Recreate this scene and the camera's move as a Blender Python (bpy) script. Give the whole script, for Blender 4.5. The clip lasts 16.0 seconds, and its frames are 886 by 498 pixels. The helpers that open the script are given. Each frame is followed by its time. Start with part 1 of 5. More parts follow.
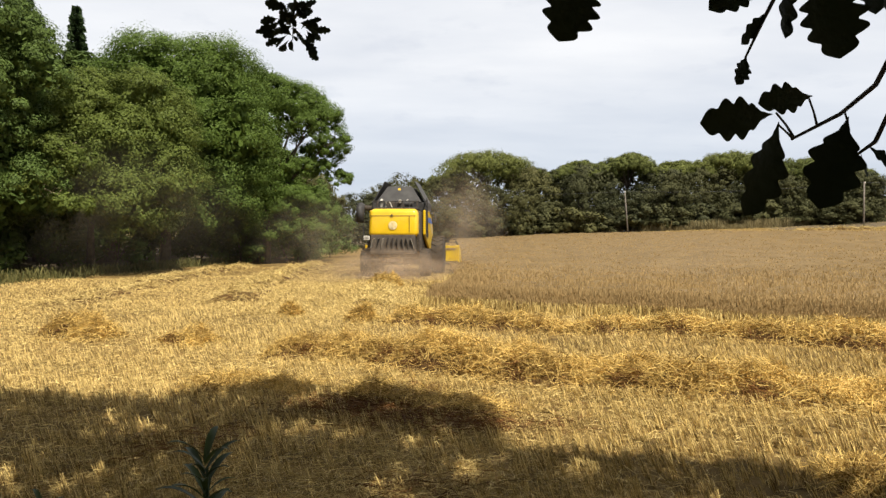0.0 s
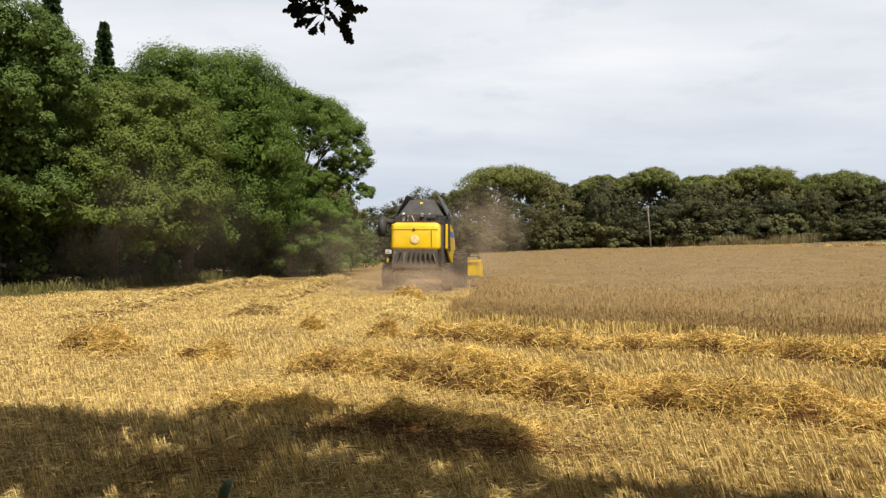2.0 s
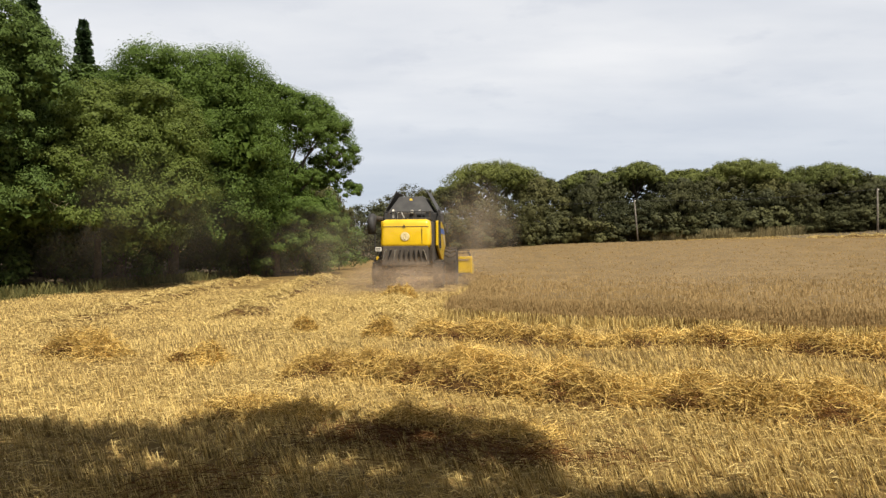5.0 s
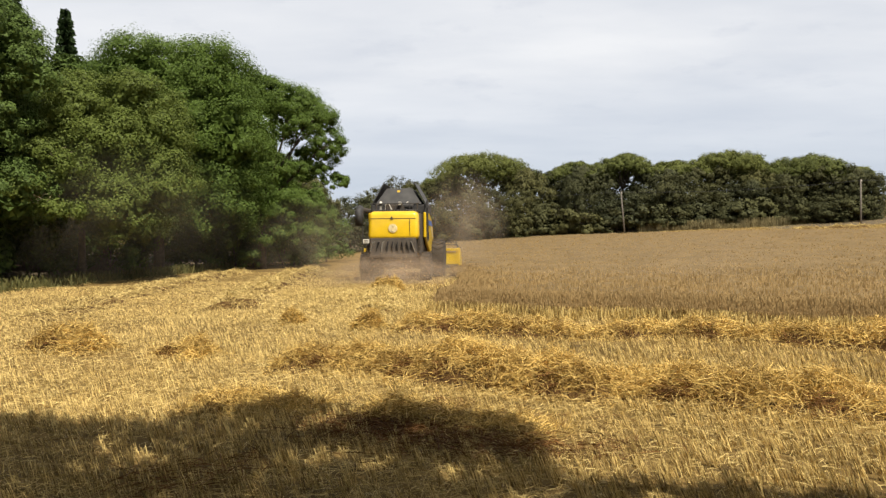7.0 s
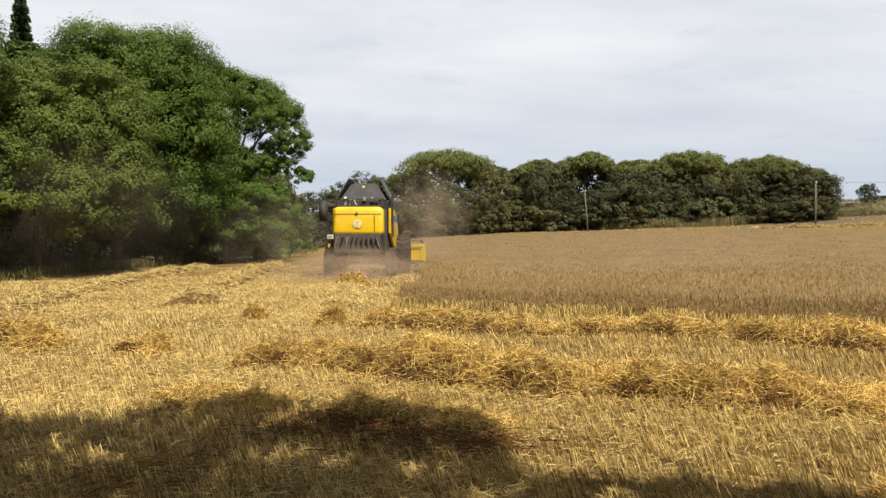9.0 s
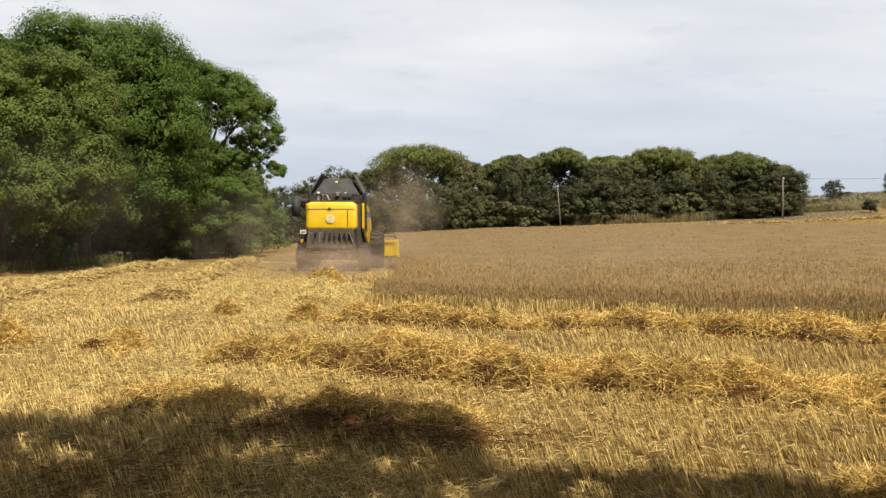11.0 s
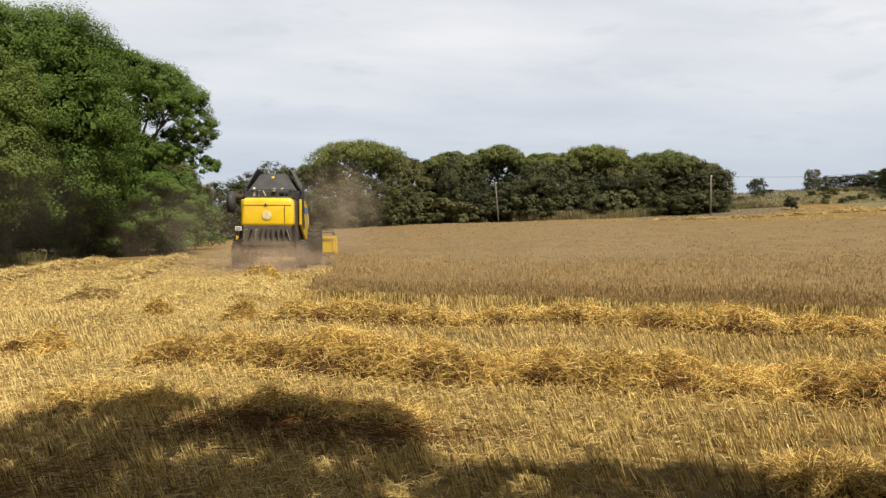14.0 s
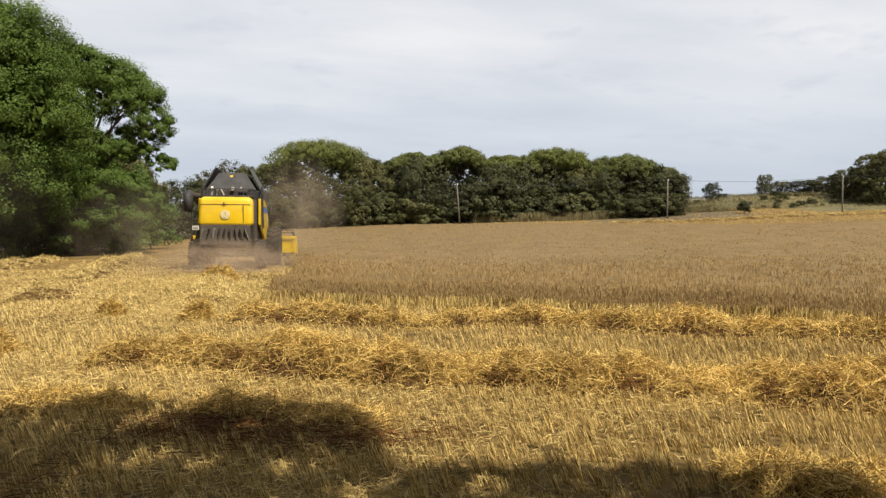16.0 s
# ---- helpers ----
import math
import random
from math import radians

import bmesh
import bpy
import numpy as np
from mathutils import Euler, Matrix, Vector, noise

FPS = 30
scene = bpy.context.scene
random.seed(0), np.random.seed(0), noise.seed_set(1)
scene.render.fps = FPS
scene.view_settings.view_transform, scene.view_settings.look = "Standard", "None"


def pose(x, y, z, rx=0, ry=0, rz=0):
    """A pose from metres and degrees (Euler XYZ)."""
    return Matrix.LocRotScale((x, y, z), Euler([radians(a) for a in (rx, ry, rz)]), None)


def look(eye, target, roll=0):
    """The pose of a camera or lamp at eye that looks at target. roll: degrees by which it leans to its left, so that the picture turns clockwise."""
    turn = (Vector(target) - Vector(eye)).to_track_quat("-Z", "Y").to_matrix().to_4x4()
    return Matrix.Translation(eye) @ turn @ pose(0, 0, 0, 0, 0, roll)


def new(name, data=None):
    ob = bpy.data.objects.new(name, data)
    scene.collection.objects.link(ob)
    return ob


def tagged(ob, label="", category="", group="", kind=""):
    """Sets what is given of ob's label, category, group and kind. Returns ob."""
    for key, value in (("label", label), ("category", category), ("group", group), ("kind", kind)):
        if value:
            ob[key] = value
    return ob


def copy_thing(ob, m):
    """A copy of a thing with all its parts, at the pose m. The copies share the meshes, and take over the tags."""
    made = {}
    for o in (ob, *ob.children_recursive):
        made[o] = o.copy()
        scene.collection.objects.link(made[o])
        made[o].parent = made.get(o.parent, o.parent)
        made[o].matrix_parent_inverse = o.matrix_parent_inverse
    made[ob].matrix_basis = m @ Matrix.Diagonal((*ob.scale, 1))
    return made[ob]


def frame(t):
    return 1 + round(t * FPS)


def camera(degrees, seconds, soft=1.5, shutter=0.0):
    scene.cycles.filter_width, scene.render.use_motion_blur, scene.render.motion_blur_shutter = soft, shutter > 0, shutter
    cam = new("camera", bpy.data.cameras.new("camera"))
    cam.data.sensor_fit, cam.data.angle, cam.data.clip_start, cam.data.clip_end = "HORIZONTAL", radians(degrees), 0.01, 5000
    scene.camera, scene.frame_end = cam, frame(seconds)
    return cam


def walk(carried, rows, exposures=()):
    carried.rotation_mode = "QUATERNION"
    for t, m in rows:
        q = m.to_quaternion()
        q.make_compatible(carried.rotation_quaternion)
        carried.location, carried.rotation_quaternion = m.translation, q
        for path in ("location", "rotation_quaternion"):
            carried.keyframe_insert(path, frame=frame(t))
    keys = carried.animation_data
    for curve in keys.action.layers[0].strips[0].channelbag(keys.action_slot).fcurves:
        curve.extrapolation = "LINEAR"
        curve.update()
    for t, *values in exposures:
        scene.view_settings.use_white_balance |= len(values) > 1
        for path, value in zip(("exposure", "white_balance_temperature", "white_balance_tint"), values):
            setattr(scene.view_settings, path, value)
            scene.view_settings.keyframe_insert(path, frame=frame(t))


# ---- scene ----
cam = camera(63.6, 16.0, soft=1.4)
PATH = [
    (0, (0.354, -0.973, 1.649), (0.334, 1.027, 1.637), 0.2),
    (0.5, (0.346, -0.828, 1.64), (0.259, 1.17, 1.649), 0.4),
    (1, (0.361, -0.775, 1.652), (0.215, 1.219, 1.678), 1.9),
    (1.5, (0.338, -0.752, 1.651), (0.179, 1.241, 1.682), 1.5),
    (2, (0.262, -0.664, 1.642), (0.185, 1.335, 1.67), 0.5),
    (2.5, (0.166, -0.568, 1.64), (0.189, 1.432, 1.65), -0.9),
    (3, (0.119, -0.416, 1.627), (0.164, 1.584, 1.614), -0.0),
    (3.5, (0.133, -0.331, 1.63), (0.106, 1.669, 1.647), 0.8),
    (4, (0.103, -0.298, 1.631), (0.054, 1.701, 1.654), -0.0),
    (6.5, (0.007, -0.229, 1.633), (-0.011, 1.771, 1.636), -0.7),
    (7, (0.008, -0.222, 1.63), (0.006, 1.778, 1.627), -0.5),
    (7.5, (0.014, -0.219, 1.635), (0.039, 1.781, 1.64), -0.1),
    (8, (0.014, -0.222, 1.635), (0.057, 1.778, 1.634), -0.1),
    (8.5, (0.014, -0.22, 1.633), (0.08, 1.778, 1.62), -0.2),
    (9, (0.017, -0.213, 1.633), (0.113, 1.785, 1.619), -0.0),
    (11.5, (0.014, -0.218, 1.638), (0.206, 1.773, 1.608), 0.0),
    (12, (0.015, -0.214, 1.638), (0.239, 1.773, 1.607), 0.0),
    (12.5, (0.014, -0.21, 1.638), (0.278, 1.772, 1.605), -0.2),
    (13, (0.013, -0.209, 1.638), (0.3, 1.77, 1.603), 0.0),
    (13.5, (0.013, -0.204, 1.642), (0.325, 1.772, 1.603), -0.0),
    (14, (0.013, -0.2, 1.639), (0.352, 1.77, 1.601), -0.1),
    (14.5, (0.013, -0.208, 1.642), (0.382, 1.758, 1.604), 0.0),
    (15, (0.014, -0.209, 1.644), (0.409, 1.751, 1.611), 0.1),
    (15.5, (0.017, -0.209, 1.642), (0.436, 1.747, 1.607), 0.1),
    (16, (0.019, -0.197, 1.642), (0.465, 1.753, 1.607), 0.3),
]
walk(cam, [(t, look(eye, target, roll)) for t, eye, target, roll in PATH], exposures=[(0, 0.57), (1.5, 0.55), (2.5, 0.43), (3, 0.34), (3.5, 0.35), (4, 0.38), (6.3, 0.46), (9, 0.46), (16, 0.40)])

# ---------------------------------------------------------------- world and sun
SUN_TRAVEL = Vector((-0.33, 0.60, -1.0)).normalized()   # way the sunlight goes
sun_data = bpy.data.lights.new("sun", "SUN")
sun_data.energy, sun_data.angle, sun_data.color = 5.1, radians(0.6), (1.0, 0.94, 0.84)
sun = new("sun", sun_data)
sun.matrix_world = Matrix.Translation((0, 0, 40)) @ SUN_TRAVEL.to_track_quat("-Z", "Y").to_matrix().to_4x4()
SUN_ELEV = math.asin(-SUN_TRAVEL.z)
SUN_AZ = math.atan2(-SUN_TRAVEL.x, -SUN_TRAVEL.y)

world = bpy.data.worlds.new("world")
scene.world = world
world.use_nodes = True
wn, wl = world.node_tree.nodes, world.node_tree.links
wn.clear()
w_out, w_bg = wn.new("ShaderNodeOutputWorld"), wn.new("ShaderNodeBackground")
w_sky = wn.new("ShaderNodeTexSky")
w_sky.sky_type, w_sky.sun_disc, w_sky.sun_elevation, w_sky.sun_rotation = "NISHITA", False, SUN_ELEV, SUN_AZ
w_co = wn.new("ShaderNodeTexCoord")
w_sep = wn.new("ShaderNodeSeparateXYZ")
wl.new(w_co.outputs["Generated"], w_sep.inputs[0])


def wmath(op, a, b):
    n = wn.new("ShaderNodeMath")
    n.operation = op
    for i, v in enumerate((a, b)):
        if isinstance(v, (int, float)):
            n.inputs[i].default_value = v
        else:
            wl.new(v, n.inputs[i])
    return n.outputs[0]


w_h = wmath("ADD", wmath("MAXIMUM", w_sep.outputs["Z"], 0.0), 0.10)
w_comb = wn.new("ShaderNodeCombineXYZ")
wl.new(wmath("DIVIDE", w_sep.outputs["X"], w_h), w_comb.inputs[0])
wl.new(wmath("DIVIDE", w_sep.outputs["Y"], w_h), w_comb.inputs[1])
w_map = wn.new("ShaderNodeMapping")
w_map.inputs["Scale"].default_value = (0.55, 1.0, 1.0)
wl.new(w_comb.outputs[0], w_map.inputs[0])
w_noise = wn.new("ShaderNodeTexNoise")
w_noise.inputs["Scale"].default_value, w_noise.inputs["Detail"].default_value = 1.1, 7
w_noise.inputs["Roughness"].default_value = 0.52
wl.new(w_map.outputs[0], w_noise.inputs["Vector"])
w_ramp = wn.new("ShaderNodeValToRGB")
w_ramp.color_ramp.elements[0].position, w_ramp.color_ramp.elements[1].position = 0.32, 0.62
w_ramp.color_ramp.elements[0].color = (0.79, 0.82, 0.88, 1)
w_ramp.color_ramp.elements[1].color = (1.04, 1.04, 1.05, 1)
wl.new(w_noise.outputs["Fac"], w_ramp.inputs[0])
# towards the horizon the cloud sheet turns blue-grey
w_low = wn.new("ShaderNodeMapRange")
w_low.inputs["From Min"].default_value, w_low.inputs["From Max"].default_value = 0.03, 0.24
wl.new(w_sep.outputs["Z"], w_low.inputs["Value"])
# small grey wisps under the sheet
w_wisp = wn.new("ShaderNodeTexNoise")
w_wisp.inputs["Scale"].default_value, w_wisp.inputs["Detail"].default_value, w_wisp.inputs["Roughness"].default_value = 2.6, 6, 0.6
wl.new(w_comb.outputs[0], w_wisp.inputs["Vector"])
w_patch = wn.new("ShaderNodeMapRange")
w_patch.inputs["From Min"].default_value, w_patch.inputs["From Max"].default_value = 0.56, 0.72
w_patch.inputs["To Max"].default_value = 0.55
wl.new(w_wisp.outputs["Fac"], w_patch.inputs["Value"])
w_grey = wn.new("ShaderNodeMixRGB")
w_grey.inputs[2].default_value = (0.74, 0.77, 0.84, 1)
wl.new(w_patch.outputs[0], w_grey.inputs[0])
wl.new(w_ramp.outputs[0], w_grey.inputs[1])
w_mix1 = wn.new("ShaderNodeMixRGB")
w_mix1.inputs[1].default_value = (0.60, 0.67, 0.79, 1)
wl.new(w_low.outputs[0], w_mix1.inputs[0])
wl.new(w_grey.outputs[0], w_mix1.inputs[2])
w_sc = wn.new("ShaderNodeMixRGB")
w_sc.blend_type = "MULTIPLY"
w_sc.inputs[0].default_value = 1.0
w_sc.inputs[2].default_value = (0.11, 0.11, 0.11, 1)
wl.new(w_sky.outputs[0], w_sc.inputs[1])
w_mix2 = wn.new("ShaderNodeMixRGB")
# the cloud sheet thins out overhead
w_thin = wn.new("ShaderNodeMapRange")
w_thin.inputs["From Min"].default_value, w_thin.inputs["From Max"].default_value = 0.35, 0.85
w_thin.inputs["To Min"].default_value, w_thin.inputs["To Max"].default_value = 0.88, 0.42
wl.new(w_sep.outputs["Z"], w_thin.inputs["Value"])
wl.new(w_thin.outputs[0], w_mix2.inputs[0])
wl.new(w_sc.outputs[0], w_mix2.inputs[1])
wl.new(w_mix1.outputs[0], w_mix2.inputs[2])
wl.new(w_mix2.outputs[0], w_bg.inputs["Color"])
w_bg.inputs["Strength"].default_value = 0.685
wl.new(w_bg.outputs[0], w_out.inputs["Surface"])


# ---------------------------------------------------------------- materials
def material(name, lo, hi, rough=0.8, by="island", scale=6.0, bump=0.0, bump_scale=40.0, metal=0.0, glow_through=0.0, spec=0.3, stain=0.0, coat=0.0, vary=0.7, each=0.0, streak=0.0):
    """A surface between two colours, mixed by piece (island or object) and by noise at two sizes."""
    m = bpy.data.materials.new(name)
    m.use_nodes = True
    n, l = m.node_tree.nodes, m.node_tree.links
    bsdf = n["Principled BSDF"]
    bsdf.inputs["Roughness"].default_value = rough
    bsdf.inputs["Metallic"].default_value = metal
    bsdf.inputs["Specular IOR Level"].default_value = spec
    bsdf.inputs["Coat Weight"].default_value = coat
    co = n.new("ShaderNodeTexCoord")
    no = n.new("ShaderNodeTexNoise")
    no.inputs["Scale"].default_value, no.inputs["Detail"].default_value = scale, 5
    if streak:                                          # drawn out along the drill rows
        run = n.new("ShaderNodeMapping")
        run.inputs["Rotation"].default_value = (0, 0, radians(22))
        run.inputs["Scale"].default_value = (1 / streak, streak, 1)
        l.new(co.outputs["Object"], run.inputs[0])
        l.new(run.outputs[0], no.inputs["Vector"])
    else:
        l.new(co.outputs["Object"], no.inputs["Vector"])
    fac = n.new("ShaderNodeMath")
    fac.operation = "MULTIPLY_ADD"
    l.new(no.outputs["Fac"], fac.inputs[0])
    if by == "none":
        fac.inputs[1].default_value, fac.inputs[2].default_value = 1.6, -0.3
    else:
        if by == "island":
            src = n.new("ShaderNodeNewGeometry").outputs["Random Per Island"]
        else:
            src = n.new("ShaderNodeObjectInfo").outputs["Random"]
        half = n.new("ShaderNodeMath")
        half.operation = "MULTIPLY_ADD"
        l.new(src, half.inputs[0])
        half.inputs[1].default_value, half.inputs[2].default_value = vary, 0.05 - 0.5 * vary
        fac.inputs[1].default_value = 0.9
        l.new(half.outputs[0], fac.inputs[2])
    fac.use_clamp = True
    mix = n.new("ShaderNodeMixRGB")
    mix.inputs[1].default_value, mix.inputs[2].default_value = (*lo, 1), (*hi, 1)
    l.new(fac.outputs[0], mix.inputs[0])
    col = mix.outputs[0]
    if stain:
        big = n.new("ShaderNodeTexNoise")
        big.inputs["Scale"].default_value, big.inputs["Detail"].default_value = scale * 0.17, 3
        l.new(co.outputs["Object"], big.inputs["Vector"])
        ramp = n.new("ShaderNodeValToRGB")
        ramp.color_ramp.elements[0].position, ramp.color_ramp.elements[1].position = 0.38, 0.62
        ramp.color_ramp.elements[0].color = (1 - stain, 1 - stain, 1 - stain, 1)
        l.new(big.outputs["Fac"], ramp.inputs[0])
        mul = n.new("ShaderNodeMixRGB")
        mul.blend_type = "MULTIPLY"
        mul.inputs[0].default_value = 1
        l.new(col, mul.inputs[1])
        l.new(ramp.outputs[0], mul.inputs[2])
        col = mul.outputs[0]
    if each:                                            # each plant has a tone of its own
        tone = n.new("ShaderNodeValToRGB")
        tone.color_ramp.elements[0].color = (1 - each, 1 - 0.9 * each, 1 - 0.6 * each, 1)
        tone.color_ramp.elements[1].color = (1 + 0.9 * each, 1 + 0.6 * each, 1, 1)
        l.new(n.new("ShaderNodeObjectInfo").outputs["Random"], tone.inputs[0])
        own = n.new("ShaderNodeMixRGB")
        own.blend_type = "MULTIPLY"
        own.inputs[0].default_value = 1
        l.new(col, own.inputs[1])
        l.new(tone.outputs[0], own.inputs[2])
        col = own.outputs[0]
    l.new(col, bsdf.inputs["Base Color"])
    if bump:
        bn = n.new("ShaderNodeTexNoise")
        bn.inputs["Scale"].default_value, bn.inputs["Detail"].default_value = bump_scale, 6
        l.new(co.outputs["Object"], bn.inputs["Vector"])
        b = n.new("ShaderNodeBump")
        b.inputs["Strength"].default_value, b.inputs["Distance"].default_value = bump, 0.02
        l.new(bn.outputs["Fac"], b.inputs["Height"])
        l.new(b.outputs[0], bsdf.inputs["Normal"])
    if glow_through:
        tr = n.new("ShaderNodeBsdfTranslucent")
        l.new(col, tr.inputs["Color"])
        mx = n.new("ShaderNodeMixShader")
        mx.inputs[0].default_value = glow_through
        l.new(bsdf.outputs[0], mx.inputs[1])
        l.new(tr.outputs[0], mx.inputs[2])
        l.new(mx.outputs[0], n["Material Output"].inputs["Surface"])
    return m


M_GROUND = material("stubble_soil", (0.065, 0.040, 0.014), (0.33, 0.213, 0.067), 0.95, "none", 2.0, 0.9, 60, stain=0.25, spec=0.12, streak=1.9)
M_STUBBLE = material("stubble_straw", (0.10, 0.058, 0.018), (0.84, 0.622, 0.232), 0.6, "island", 1.0, glow_through=0.15, spec=0.12, vary=1.0, streak=1.9)
M_STRAW = material("loose_straw", (0.21, 0.135, 0.038), (0.82, 0.624, 0.240), 0.5, "island", 1.0, glow_through=0.15, spec=0.12, vary=0.95, streak=1.7)
M_SWATH = material("windrow_straw", (0.15, 0.082, 0.018), (0.86, 0.602, 0.185), 0.5, "island", 1.3, glow_through=0.12, spec=0.12, vary=1.0)
# dark brown straw; in windrow hollows its colour stands in for shade
M_DARKSTRAW = material("damp_straw", (0.040, 0.016, 0.006), (0.24, 0.115, 0.034), 0.7, "island", 1.3, spec=0.1)
# inner sheet of the heaps, coloured dark for the shade between straws
M_SHADECORE = material("shaded_straw_core", (0.022, 0.011, 0.005), (0.15, 0.080, 0.025), 0.9, "none", 9, 1.0, 45, spec=0.12)
M_CROP = material("ripe_wheat", (0.31, 0.212, 0.092), (0.46, 0.318, 0.138), 0.7, "island", 0.4, glow_through=0.35, spec=0.12)
# darker than the stalks: their shade on each other is in this colour
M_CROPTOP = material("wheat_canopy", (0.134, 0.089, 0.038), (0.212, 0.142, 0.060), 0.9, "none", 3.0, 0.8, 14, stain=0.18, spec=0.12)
M_ASH = material("ash_leaf", (0.064, 0.100, 0.019), (0.120, 0.172, 0.034), 0.5, "island", 0.25, glow_through=0.30, spec=0.08)
M_OLIVELEAF = material("pale_ash_leaf", (0.084, 0.110, 0.023), (0.146, 0.178, 0.039), 0.5, "island", 0.3, glow_through=0.28, spec=0.08)
M_DARKLEAF = material("shade_leaf", (0.058, 0.090, 0.022), (0.102, 0.148, 0.036), 0.55, "island", 0.3, glow_through=0.2, spec=0.08, each=0.2)
M_PINE = material("pine_needles", (0.074, 0.086, 0.021), (0.142, 0.154, 0.042), 0.6, "island", 0.15, glow_through=0.1, spec=0.08, each=0.09)
M_HOLM = material("holm_oak_leaf", (0.044, 0.046, 0.020), (0.094, 0.096, 0.040), 0.6, "island", 0.12, glow_through=0.1, spec=0.08, each=0.34)
M_FIR = material("cypress_leaf", (0.024, 0.042, 0.016), (0.055, 0.082, 0.028), 0.7, "island", 0.4, spec=0.08)
M_OAK = material("oak_leaf", (0.018, 0.024, 0.009), (0.042, 0.046, 0.016), 0.6, "object", 12, 0.2, 90, glow_through=0.08, spec=0.1)
M_OAKCROWN = material("oak_crown_leaf", (0.028, 0.045, 0.012), (0.070, 0.095, 0.025), 0.5, "island", 0.5, glow_through=0.12, spec=0.08)
M_WEED = material("weed_leaf", (0.032, 0.050, 0.014), (0.080, 0.108, 0.028), 0.5, "island", 8, glow_through=0.15)
M_BARK = material("bark", (0.045, 0.036, 0.026), (0.14, 0.11, 0.08), 0.9, "none", 5, 1.0, 30)
# paler copy of the bark, with sunlight put into the colour
M_LITBARK = material("sunlit_bark", (0.16, 0.130, 0.070), (0.36, 0.300, 0.170), 0.9, "none", 5, 0.8, 30)
M_DRYGRASS = material("dry_grass", (0.09, 0.082, 0.038), (0.31, 0.245, 0.115), 0.8, "island", 0.1, glow_through=0.15, spec=0.12)
M_GREENGRASS = material("verge_grass", (0.05, 0.06, 0.018), (0.20, 0.17, 0.06), 0.7, "island", 0.3, glow_through=0.2, spec=0.12)
M_BANK = material("dry_bank", (0.065, 0.070, 0.026), (0.24, 0.19, 0.08), 0.95, "none", 0.22, 0.8, 2.0, stain=0.4)
M_WOODFLOOR = material("wood_floor", (0.05, 0.038, 0.022), (0.15, 0.11, 0.06), 0.95, "none", 1.5, 0.8, 30)
M_POLE = material("weathered_pole", (0.10, 0.085, 0.068), (0.22, 0.19, 0.155), 0.9, "none", 4, 0.6, 25)
M_WIRE = material("wire", (0.02, 0.02, 0.02), (0.04, 0.04, 0.04), 0.6, "none")
M_YELLOW = material("harvester_yellow", (0.60, 0.375, 0.007), (0.74, 0.48, 0.012), 0.30, "none", 3, spec=0.5, coat=0.3, stain=0.10)
M_BLACK = material("black_plastic", (0.018, 0.017, 0.016), (0.055, 0.050, 0.044), 0.6, "none", 5, 0.2, 60)
M_DUSTYBLACK = material("dusty_black_steel", (0.030, 0.024, 0.018), (0.085, 0.066, 0.046), 0.85, "none", 4, 0.3, 30)
M_RUBBER = material("dusty_rubber", (0.026, 0.021, 0.016), (0.070, 0.055, 0.039), 0.95, "none", 6, 0.4, 30)
M_TANKFLAP = material("grey_tank_flap", (0.032, 0.030, 0.028), (0.075, 0.070, 0.062), 0.6, "none", 3, stain=0.2)
M_BLUE = material("blue_decal", (0.04, 0.10, 0.32), (0.07, 0.15, 0.42), 0.4, "none", 4)
M_PALE = material("pale_decal", (0.52, 0.48, 0.38), (0.72, 0.67, 0.56), 0.5, "none", 6)
M_BADGE = material("faded_badge", (0.52, 0.42, 0.20), (0.70, 0.58, 0.32), 0.5, "none", 9)
M_STEEL = material("dusty_steel", (0.30, 0.27, 0.22), (0.52, 0.48, 0.40), 0.5, "none", 6, metal=0.5)
M_GLASS = material("cab_glass", (0.02, 0.025, 0.03), (0.04, 0.045, 0.05), 0.06, "none", 2, spec=0.6)
M_CHAFF = material("chaff_dust", (0.42, 0.32, 0.19), (0.62, 0.48, 0.30), 1.0, "island", 1, glow_through=0.5)


